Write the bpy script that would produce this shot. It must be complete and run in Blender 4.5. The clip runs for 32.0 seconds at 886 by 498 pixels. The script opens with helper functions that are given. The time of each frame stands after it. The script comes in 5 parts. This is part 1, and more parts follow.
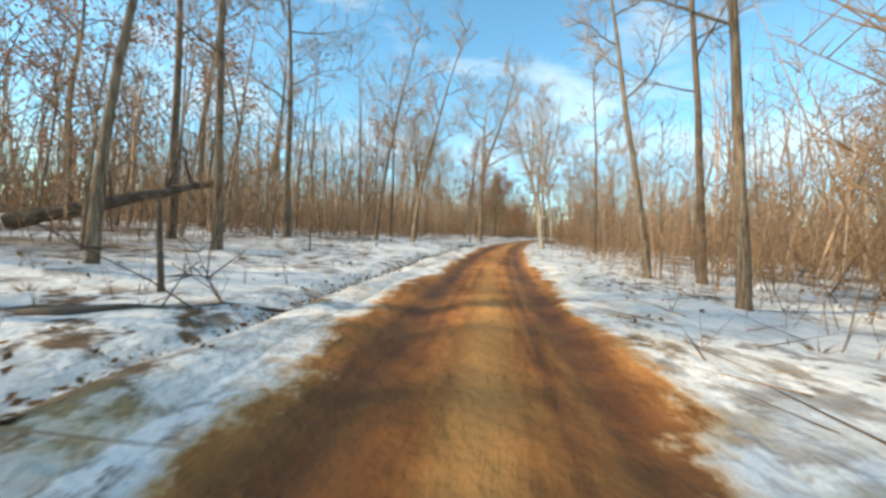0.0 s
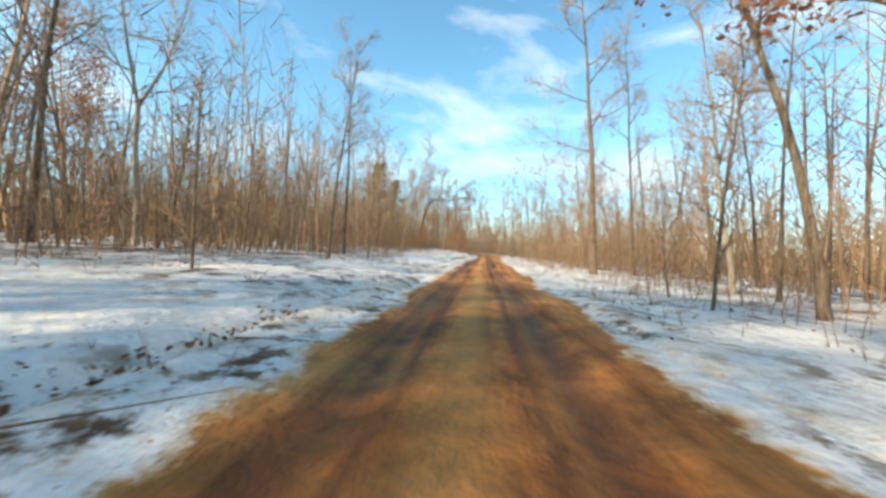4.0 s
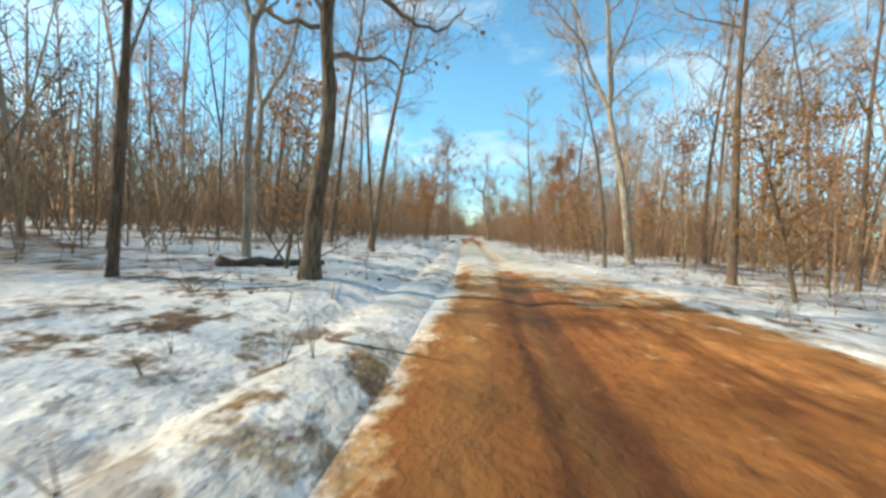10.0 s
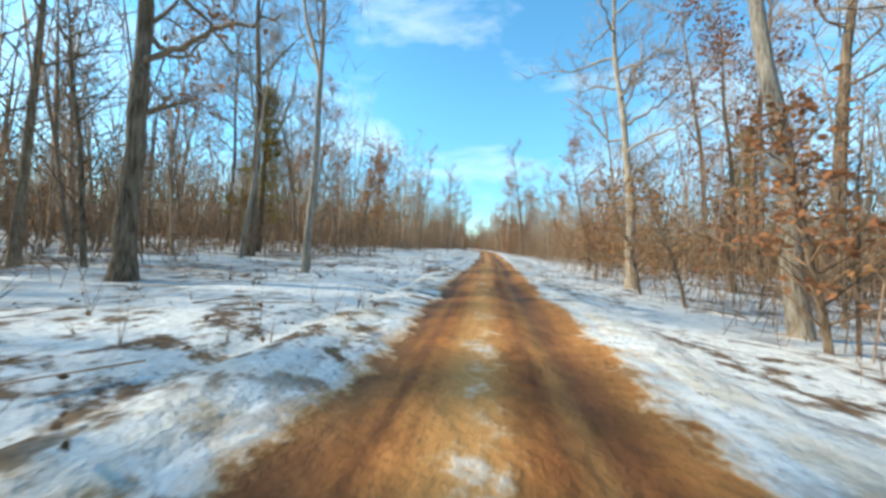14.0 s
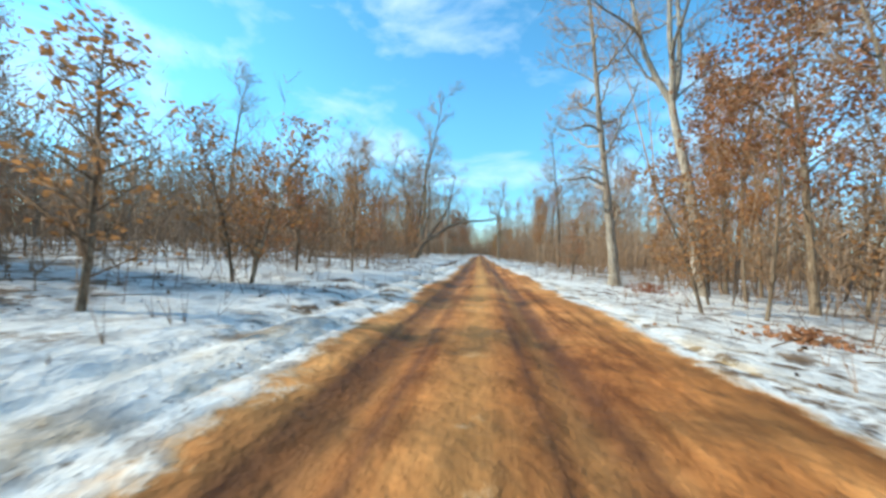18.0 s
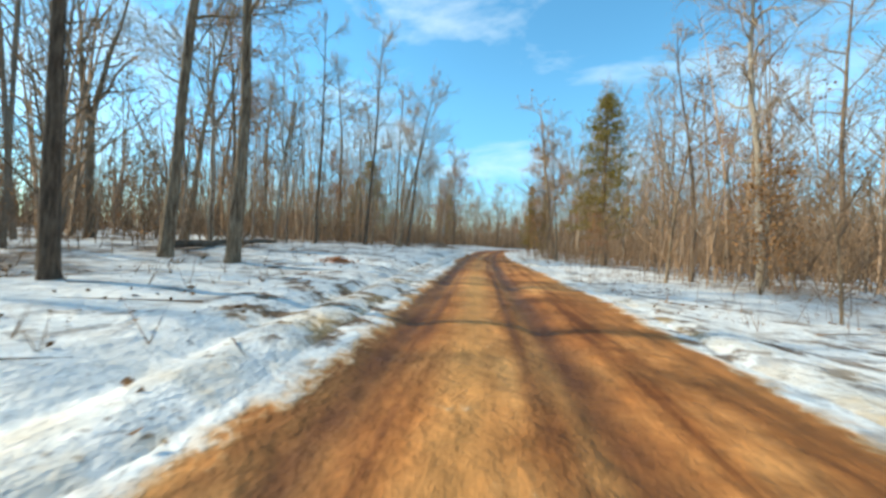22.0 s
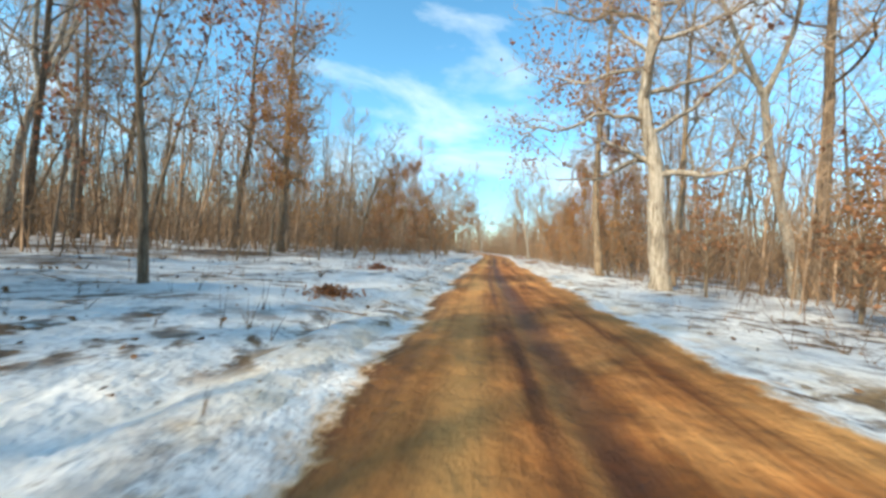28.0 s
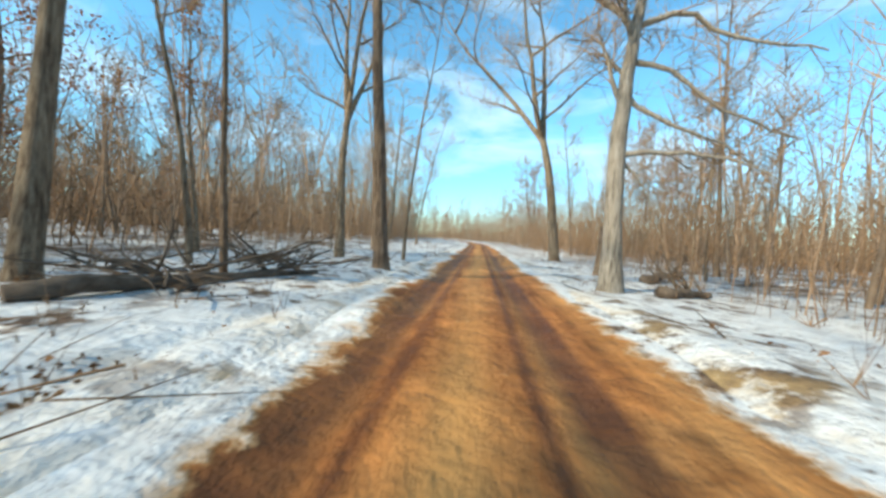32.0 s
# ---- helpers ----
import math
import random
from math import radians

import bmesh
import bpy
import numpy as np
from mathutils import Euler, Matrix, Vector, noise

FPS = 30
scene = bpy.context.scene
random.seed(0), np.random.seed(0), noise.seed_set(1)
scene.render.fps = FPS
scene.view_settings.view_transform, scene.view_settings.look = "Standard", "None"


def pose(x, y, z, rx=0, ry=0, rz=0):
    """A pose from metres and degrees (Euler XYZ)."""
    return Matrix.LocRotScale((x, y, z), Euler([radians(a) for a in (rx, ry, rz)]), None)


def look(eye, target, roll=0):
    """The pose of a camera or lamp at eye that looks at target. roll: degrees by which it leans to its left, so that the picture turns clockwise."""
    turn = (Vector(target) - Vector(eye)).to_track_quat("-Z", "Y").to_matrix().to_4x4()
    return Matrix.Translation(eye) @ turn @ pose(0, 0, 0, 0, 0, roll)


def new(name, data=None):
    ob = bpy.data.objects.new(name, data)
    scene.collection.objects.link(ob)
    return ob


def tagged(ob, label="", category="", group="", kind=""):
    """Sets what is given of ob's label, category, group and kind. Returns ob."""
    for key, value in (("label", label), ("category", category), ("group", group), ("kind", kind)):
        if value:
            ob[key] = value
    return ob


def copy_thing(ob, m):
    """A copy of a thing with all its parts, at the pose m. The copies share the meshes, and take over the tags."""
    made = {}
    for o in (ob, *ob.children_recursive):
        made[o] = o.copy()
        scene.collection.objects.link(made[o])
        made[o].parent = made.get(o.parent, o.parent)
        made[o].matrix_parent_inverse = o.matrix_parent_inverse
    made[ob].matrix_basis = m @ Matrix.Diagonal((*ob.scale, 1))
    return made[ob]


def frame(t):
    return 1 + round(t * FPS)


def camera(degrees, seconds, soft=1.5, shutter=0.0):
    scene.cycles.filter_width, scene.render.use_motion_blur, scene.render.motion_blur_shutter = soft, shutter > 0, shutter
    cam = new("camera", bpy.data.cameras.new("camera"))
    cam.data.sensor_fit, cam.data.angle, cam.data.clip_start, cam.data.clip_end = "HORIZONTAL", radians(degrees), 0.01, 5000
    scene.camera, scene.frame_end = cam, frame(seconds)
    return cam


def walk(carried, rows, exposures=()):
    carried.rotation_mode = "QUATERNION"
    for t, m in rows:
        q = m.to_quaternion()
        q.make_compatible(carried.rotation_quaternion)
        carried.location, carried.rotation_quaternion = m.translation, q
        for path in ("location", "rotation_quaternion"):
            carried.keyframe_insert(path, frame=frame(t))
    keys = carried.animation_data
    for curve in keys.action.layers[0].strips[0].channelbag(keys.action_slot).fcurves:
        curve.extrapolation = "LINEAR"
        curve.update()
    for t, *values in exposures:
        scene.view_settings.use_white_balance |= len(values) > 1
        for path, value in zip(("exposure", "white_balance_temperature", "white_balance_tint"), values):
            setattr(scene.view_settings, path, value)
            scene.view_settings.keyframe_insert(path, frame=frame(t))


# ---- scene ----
cam = camera(104.0, 32.0, soft=3.0, shutter=0.03)
EYE, ROLL = 1.05, 3.5
# seconds, x, y, pitch (up), yaw (left of +y)
PATH = [
    (0, 0.00, 0.00, -3.05, 6.58),
    (0.5, 0.35, 11.47, -2.63, 3.60),
    (1, 1.23, 23.35, -2.20, 0.97),
    (1.5, 2.77, 35.60, -2.34, -1.95),
    (2, 4.88, 48.11, -2.49, -4.06),
    (2.5, 7.49, 60.67, -1.40, -6.28),
    (3, 10.54, 73.27, -0.31, -7.59),
    (3.5, 13.82, 85.77, 0.09, -8.58),
    (4, 17.03, 97.57, -0.18, -8.60),
    (4.5, 20.01, 108.64, -0.44, -8.37),
    (5, 22.77, 119.00, -0.70, -8.40),
    (5.5, 25.49, 128.92, -0.97, -9.21),
    (6, 28.26, 138.44, -0.75, -9.79),
    (6.5, 30.85, 147.63, -1.30, -8.09),
    (7, 33.09, 156.93, -1.85, -5.74),
    (7.5, 34.83, 166.55, -1.41, -0.90),
    (8, 35.45, 176.51, -0.97, 6.63),
    (8.5, 34.84, 186.71, -1.42, 13.48),
    (9, 32.77, 196.97, -1.88, 22.49),
    (9.5, 29.38, 207.16, -2.30, 26.25),
    (10, 25.87, 217.25, -2.72, 25.01),
    (10.5, 22.72, 226.70, -2.24, 25.88),
    (11, 19.41, 235.31, -1.76, 29.22),
    (11.5, 16.14, 243.37, -1.45, 27.44),
    (12, 13.06, 251.93, -1.13, 26.30),
    (12.5, 9.59, 260.85, -1.56, 29.61),
    (13, 5.57, 270.05, -2.00, 30.04),
    (13.5, 1.65, 279.59, -1.30, 27.70),
    (14, -1.95, 289.47, -0.59, 25.50),
    (14.5, -5.29, 299.69, -0.45, 24.11),
    (15, -8.70, 310.51, -0.31, 24.23),
    (15.5, -12.44, 322.02, -0.17, 24.96),
    (16, -16.56, 334.20, -0.03, 25.46),
    (16.5, -20.92, 346.90, 0.11, 25.60),
    (17, -25.48, 359.90, 0.89, 26.40),
    (17.5, -30.47, 373.13, 0.62, 28.08),
    (18, -35.86, 386.53, 0.35, 28.64),
    (18.5, -41.36, 400.13, -0.35, 28.63),
    (19, -47.06, 413.87, -1.05, 29.66),
    (19.5, -52.96, 427.66, -1.48, 29.64),
    (20, -58.71, 441.29, -1.91, 29.31),
    (20.5, -64.33, 454.70, -2.26, 29.44),
    (21, -69.90, 467.86, -2.61, 29.48),
    (21.5, -75.26, 480.76, -1.94, 28.84),
    (22, -80.43, 493.36, -1.27, 29.28),
    (22.5, -85.65, 505.57, -1.15, 29.90),
    (23, -90.71, 517.71, -1.03, 28.12),
    (23.5, -95.23, 530.02, -1.43, 25.14),
    (24, -98.93, 542.56, -1.82, 20.83),
    (24.5, -101.68, 555.53, -1.24, 16.15),
    (25, -103.12, 569.08, -1.30, 8.56),
    (25.5, -102.34, 583.06, -1.36, -1.99),
    (26, -98.94, 596.99, -1.41, -11.68),
    (26.5, -93.66, 610.58, -1.47, -16.65),
    (27, -87.71, 624.15, -1.39, -16.97),
    (27.5, -81.88, 637.94, -0.84, -15.61),
    (28, -76.48, 651.71, -0.28, -14.13),
    (28.5, -71.40, 665.36, -0.49, -13.84),
    (29, -66.18, 678.68, -0.70, -16.03),
    (29.5, -60.85, 691.15, -0.77, -16.38),
    (30, -56.17, 702.97, -0.84, -13.81),
    (30.5, -52.14, 714.14, -1.35, -13.01),
    (31, -48.45, 725.09, -1.87, -10.52),
    (31.5, -45.49, 736.19, -2.02, -6.47),
    (32, -42.95, 747.34, -2.17, -7.05),
]


def aim(x, y, z, pitch, yaw):
    a, p = radians(yaw), radians(pitch)
    ahead = Vector((-math.sin(a) * math.cos(p), math.cos(a) * math.cos(p), math.sin(p)))
    return look((x, y, z), Vector((x, y, z)) + ahead, ROLL)


KELVIN_T, KELVIN = (0, 2, 6, 7.5, 9, 12, 13, 14, 17, 18, 19, 20, 22, 23, 24, 27, 32), (7500, 7600, 7600, 7000, 7400, 7000, 6050, 6350, 6400, 6050, 6700, 6550, 6450, 6700, 7300, 6900, 6650)
TINT_T, TINT = (0, 3, 6, 8, 9, 12, 14, 18, 22, 27, 29, 30, 32), (8, 9, 8, 1, 6, 4, 2, 0, 1, 3, 6, 3, 2)
walk(cam, [(t, aim(x, y, EYE, pitch, yaw)) for t, x, y, pitch, yaw in PATH], [(t, 0.5 + e, float(np.interp(t, KELVIN_T, KELVIN)), float(np.interp(t, TINT_T, TINT))) for t, e in ((0.0, 0.0), (1.0, 0.15), (2.0, 0.38), (3.0, 0.25), (6.0, -0.05), (8.0, -0.05), (9.0, -0.05), (10.0, -0.05), (12.0, -0.06), (13.0, -0.16), (14.0, 0.0), (17.0, 0.05), (18.0, -0.08), (19.0, -0.25), (20.0, -0.12), (21.0, -0.1), (23.0, -0.1), (24.0, 0.0), (27.0, 0.05), (29.0, 0.03), (30.0, 0.0), (32.0, -0.08))])

# ---- light ----
SUN_AZ, SUN_EL = 117.0, 33.0      # degrees to the left of +y; above the horizon
to_sun = Vector((-math.sin(radians(SUN_AZ)) * math.cos(radians(SUN_EL)), math.cos(radians(SUN_AZ)) * math.cos(radians(SUN_EL)), math.sin(radians(SUN_EL))))
sun = new("sun", bpy.data.lights.new("sun", "SUN"))
sun.data.energy, sun.data.angle, sun.data.color = 4.3, radians(1.5), (1.0, 0.89, 0.72)
sun.matrix_world = look((0, 0, 60), Vector((0, 0, 60)) - to_sun)

world = bpy.data.worlds.new("winter_sky")
scene.world = world
world.use_nodes = True
wt = world.node_tree
for n in list(wt.nodes):
    wt.nodes.remove(n)


def wnode(kind, **inputs):
    n = wt.nodes.new(kind)
    for k, v in inputs.items():
        n.inputs[k.replace("_", " ")].default_value = v
    return n


w_out, w_bg = wnode("ShaderNodeOutputWorld"), wnode("ShaderNodeBackground")
w_bg.inputs["Strength"].default_value = 0.15
w_sky = wnode("ShaderNodeTexSky")
w_sky.sky_type, w_sky.sun_disc = "NISHITA", False
w_sky.sun_elevation, w_sky.sun_rotation = radians(SUN_EL), radians(-SUN_AZ)
w_sky.air_density, w_sky.dust_density, w_sky.ozone_density = 1.0, 0.0, 3.5
# thin streaky clouds
w_co, w_map = wnode("ShaderNodeTexCoord"), wnode("ShaderNodeMapping")
w_map.inputs["Scale"].default_value = (1.2, 1.9, 3.6)
w_map.inputs["Rotation"].default_value = (0.2, 0.3, 0.6)
w_noise = wnode("ShaderNodeTexNoise", Scale=2.0, Detail=7.0, Roughness=0.58, Distortion=0.35)
w_ramp = wt.nodes.new("ShaderNodeMapRange")
w_ramp.inputs["From Min"].default_value, w_ramp.inputs["From Max"].default_value = 0.50, 0.80
w_ramp.inputs["To Max"].default_value = 0.6
w_mix = wt.nodes.new("ShaderNodeMix")
w_mix.data_type = "RGBA"
w_mix.inputs["B"].default_value = (7.4, 7.8, 7.9, 1.0)
wt.links.new(w_co.outputs["Generated"], w_map.inputs["Vector"])
wt.links.new(w_map.outputs["Vector"], w_noise.inputs["Vector"])
wt.links.new(w_noise.outputs["Fac"], w_ramp.inputs["Value"])
wt.links.new(w_ramp.outputs["Result"], w_mix.inputs["Factor"])
w_tint = wt.nodes.new("ShaderNodeMix")
w_tint.data_type, w_tint.blend_type = "RGBA", "MULTIPLY"
w_tint.inputs["Factor"].default_value = 1.0
# paler and cooler towards the horizon
w_up, w_rise, w_fade = wnode("ShaderNodeSeparateXYZ"), wt.nodes.new("ShaderNodeMapRange"), wt.nodes.new("ShaderNodeMix")
w_rise.interpolation_type = "SMOOTHSTEP"
w_rise.inputs["From Min"].default_value, w_rise.inputs["From Max"].default_value = -0.02, 0.42
w_fade.data_type = "RGBA"
w_fade.inputs["A"].default_value, w_fade.inputs["B"].default_value = (0.62, 0.80, 0.86, 1.0), (1.08, 1.36, 1.20, 1.0)
wt.links.new(w_co.outputs["Generated"], w_up.inputs["Vector"])
wt.links.new(w_up.outputs["Z"], w_rise.inputs["Value"])
wt.links.new(w_rise.outputs["Result"], w_fade.inputs["Factor"])
wt.links.new(w_fade.outputs["Result"], w_tint.inputs["B"])
w_sat = wnode("ShaderNodeHueSaturation", Saturation=1.12, Value=1.28)
wt.links.new(w_sky.outputs["Color"], w_sat.inputs["Color"])
wt.links.new(w_sat.outputs["Color"], w_tint.inputs["A"])
wt.links.new(w_tint.outputs["Result"], w_mix.inputs["A"])
wt.links.new(w_mix.outputs["Result"], w_bg.inputs["Color"])
wt.links.new(w_bg.outputs["Background"], w_out.inputs["Surface"])


# ---- materials ----
def material(name, rough=0.8, bump=0.0, bump_scale=20.0, spec=0.3):
    m = bpy.data.materials.new(name)
    m.use_nodes = True
    nt = m.node_tree
    b = nt.nodes["Principled BSDF"]
    b.inputs["Roughness"].default_value = rough
    b.inputs["Specular IOR Level"].default_value = spec
    if bump:
        co = nt.nodes.new("ShaderNodeTexCoord")
        n = nt.nodes.new("ShaderNodeTexNoise")
        n.inputs["Scale"].default_value, n.inputs["Detail"].default_value = bump_scale, 6.0
        bp = nt.nodes.new("ShaderNodeBump")
        bp.inputs["Strength"].default_value, bp.inputs["Distance"].default_value = bump, 0.05
        nt.links.new(co.outputs["Object"], n.inputs["Vector"])
        nt.links.new(n.outputs["Fac"], bp.inputs["Height"])
        nt.links.new(bp.outputs["Normal"], b.inputs["Normal"])
    return m, nt, b


def noise_node(nt, scale, detail=4.0, rough=0.6, stretch=None, space="Object"):
    co = nt.nodes.new("ShaderNodeTexCoord")
    n = nt.nodes.new("ShaderNodeTexNoise")
    n.inputs["Scale"].default_value, n.inputs["Detail"].default_value, n.inputs["Roughness"].default_value = scale, detail, rough
    if stretch:
        mp = nt.nodes.new("ShaderNodeMapping")
        mp.inputs["Scale"].default_value = stretch
        nt.links.new(co.outputs[space], mp.inputs["Vector"])
        nt.links.new(mp.outputs["Vector"], n.inputs["Vector"])
    else:
        nt.links.new(co.outputs[space], n.inputs["Vector"])
    return n.outputs["Fac"]


def ramp(nt, fac, stops):
    r = nt.nodes.new("ShaderNodeValToRGB")
    e = r.color_ramp.elements
    while len(e) < len(stops):
        e.new(0.5)
    for k, (at, c) in zip(e, stops):
        k.position, k.color = at, (*c, 1.0)
    nt.links.new(fac, r.inputs["Fac"])
    return r.outputs["Color"]


def span(nt, fac, lo, hi, a=0.0, b=1.0):
    r = nt.nodes.new("ShaderNodeMapRange")
    for k, v in (("From Min", lo), ("From Max", hi), ("To Min", a), ("To Max", b)):
        r.inputs[k].default_value = v
    nt.links.new(fac, r.inputs["Value"])
    return r.outputs["Result"]


def blend(nt, fac, a, b, how="MIX"):
    n = nt.nodes.new("ShaderNodeMix")
    n.data_type, n.blend_type = "RGBA", how
    for v, k in ((fac, "Factor"), (a, "A"), (b, "B")):
        if isinstance(v, (int, float)):
            n.inputs[k].default_value = v
        elif isinstance(v, tuple):
            n.inputs[k].default_value = (*v, 1.0)
        else:
            nt.links.new(v, n.inputs[k])
    return n.outputs["Result"]


def mathn(nt, op, a, b):
    n = nt.nodes.new("ShaderNodeMath")
    n.operation = op
    for v, k in ((a, 0), (b, 1)):
        if isinstance(v, (int, float)):
            n.inputs[k].default_value = v
        else:
            nt.links.new(v, n.inputs[k])
    return n.outputs[0]


def attribute(nt, name):
    n = nt.nodes.new("ShaderNodeAttribute")
    n.attribute_name = name
    return n.outputs["Fac"]


def object_random(nt):
    return nt.nodes.new("ShaderNodeObjectInfo").outputs["Random"]


def island_random(nt):
    return nt.nodes.new("ShaderNodeNewGeometry").outputs["Random Per Island"]


def bark(name, dark, mid, light):
    m, nt, b = material(name, 0.9, 0.0, 14.0, 0.2)
    furrow = noise_node(nt, 17.0, 6.0, 0.7, (1.0, 1.0, 0.13))
    col = ramp(nt, furrow, [(0.36, dark), (0.5, mid), (0.64, light)])
    relief = nt.nodes.new("ShaderNodeBump")
    relief.inputs["Strength"].default_value, relief.inputs["Distance"].default_value = 1.0, 0.06
    nt.links.new(furrow, relief.inputs["Height"])
    nt.links.new(relief.outputs["Normal"], b.inputs["Normal"])
    patch = span(nt, noise_node(nt, 1.1, 3.0), 0.45, 0.68)
    col = blend(nt, mathn(nt, "MULTIPLY", patch, 0.55), col, light)
    col = blend(nt, 1.0, col, ramp(nt, object_random(nt), [(0.0, (0.72, 0.70, 0.68)), (1.0, (1.15, 1.08, 1.0))]), "MULTIPLY")
    nt.links.new(col, b.inputs["Base Color"])
    return m


BARK = bark("oak_bark", (0.09, 0.062, 0.042), (0.25, 0.185, 0.125), (0.44, 0.36, 0.26))
PALE = bark("pale_bark", (0.17, 0.14, 0.11), (0.40, 0.35, 0.28), (0.60, 0.54, 0.46))
DARK = bark("dark_bark", (0.07, 0.05, 0.037), (0.18, 0.13, 0.092), (0.33, 0.25, 0.18))


def simple(name, lo, hi, rough=0.85, scale=3.0, island=False, through_light=0.0):
    m, nt, b = material(name, rough, 0.0, 10, 0.2)
    col = ramp(nt, noise_node(nt, scale, 4.0), [(0.3, lo), (0.7, hi)])
    if island:
        col = blend(nt, 1.0, col, ramp(nt, island_random(nt), [(0.0, (0.6, 0.58, 0.55)), (1.0, (1.35, 1.2, 1.05))]), "MULTIPLY")
    nt.links.new(col, b.inputs["Base Color"])
    if through_light:
        glow, mix = nt.nodes.new("ShaderNodeBsdfTranslucent"), nt.nodes.new("ShaderNodeMixShader")
        mix.inputs["Fac"].default_value = through_light
        nt.links.new(col, glow.inputs["Color"])
        nt.links.new(b.outputs["BSDF"], mix.inputs[1])
        nt.links.new(glow.outputs["BSDF"], mix.inputs[2])
        nt.links.new(mix.outputs["Shader"], nt.nodes["Material Output"].inputs["Surface"])
    return m


TWIG = simple("twig_bark", (0.24, 0.175, 0.125), (0.45, 0.34, 0.25), island=True)
LEAF = simple("brown_oak_leaf", (0.27, 0.13, 0.068), (0.52, 0.27, 0.14), 0.7, 1.3, True, through_light=0.4)
LEAF_RED = simple("red_brown_leaf", (0.25, 0.105, 0.065), (0.46, 0.215, 0.125), 0.7, 1.3, True, through_light=0.4)
LEAF_GOLD = simple("golden_beech_leaf", (0.36, 0.18, 0.07), (0.54, 0.31, 0.14), 0.7, 1.3, True, through_light=0.4)
NEEDLE = simple("cedar_needle", (0.18, 0.15, 0.042), (0.42, 0.33, 0.10), 0.75, 2.0, True, through_light=0.4)
BRUSH = simple("brush_stem", (0.16, 0.105, 0.065), (0.36, 0.245, 0.155), 0.9, 0.25, True)
THICKET = simple("undergrowth", (0.23, 0.125, 0.062), (0.47, 0.28, 0.14), 0.9, 0.12, True, through_light=0.4)
LITTER = simple("leaf_litter", (0.10, 0.06, 0.035), (0.30, 0.17, 0.08), 0.9, 2.0, True)
WOOD = simple("weathered_log", (0.07, 0.05, 0.035), (0.20, 0.15, 0.11), 0.9, 4.0)


def snow_colour(nt):
    fine = ramp(nt, noise_node(nt, 6.0, 5.0), [(0.3, (0.69, 0.66, 0.61)), (0.7, (0.88, 0.855, 0.81))])
    return fine


def snow_and_litter(nt, away):
    """Thin snow with leaf litter showing through, more of it away from the road."""
    big = noise_node(nt, 0.28, 5.0, 0.62)
    mid = noise_node(nt, 2.1, 6.0, 0.7)
    mask = mathn(nt, "MULTIPLY", span(nt, big, 0.41, 0.55), span(nt, mid, 0.49, 0.57))
    deep = span(nt, mathn(nt, "ADD", mathn(nt, "MULTIPLY", big, 0.55), mathn(nt, "MULTIPLY", mid, 0.45)), 0.44, 0.55)
    if away is not None:
        mask = mathn(nt, "MAXIMUM", mask, mathn(nt, "MULTIPLY", deep, away))
    litter = ramp(nt, noise_node(nt, 9.0, 5.0), [(0.3, (0.07, 0.045, 0.03)), (0.55, (0.17, 0.10, 0.055)), (0.8, (0.30, 0.19, 0.10))])
    speck = mathn(nt, "MULTIPLY", span(nt, noise_node(nt, 13.0, 4.0, 0.6), 0.60, 0.66), span(nt, noise_node(nt, 0.8, 4.0), 0.42, 0.58))
    mask = mathn(nt, "MAXIMUM", mask, mathn(nt, "MULTIPLY", speck, 0.85))
    return blend(nt, mask, snow_colour(nt), litter)


def snow_bump(nt, b, strength, distance):
    bp = nt.nodes.new("ShaderNodeBump")
    bp.inputs["Strength"].default_value, bp.inputs["Distance"].default_value = strength, distance
    nt.links.new(noise_node(nt, 3.2, 7.0, 0.6), bp.inputs["Height"])
    nt.links.new(bp.outputs["Normal"], b.inputs["Normal"])


def ground_material():
    m, nt, b = material("forest_snow", 0.75, 0.0, 10, 0.25)
    col = snow_and_litter(nt, attribute(nt, "away"))
    splash = mathn(nt, "MULTIPLY", attribute(nt, "stain"), span(nt, noise_node(nt, 1.3, 6.0, 0.72), 0.44, 0.66))
    col = blend(nt, mathn(nt, "MULTIPLY", splash, 0.7), col, (0.60, 0.40, 0.17))
    nt.links.new(col, b.inputs["Base Color"])
    snow_bump(nt, b, 0.85, 0.16)
    return m


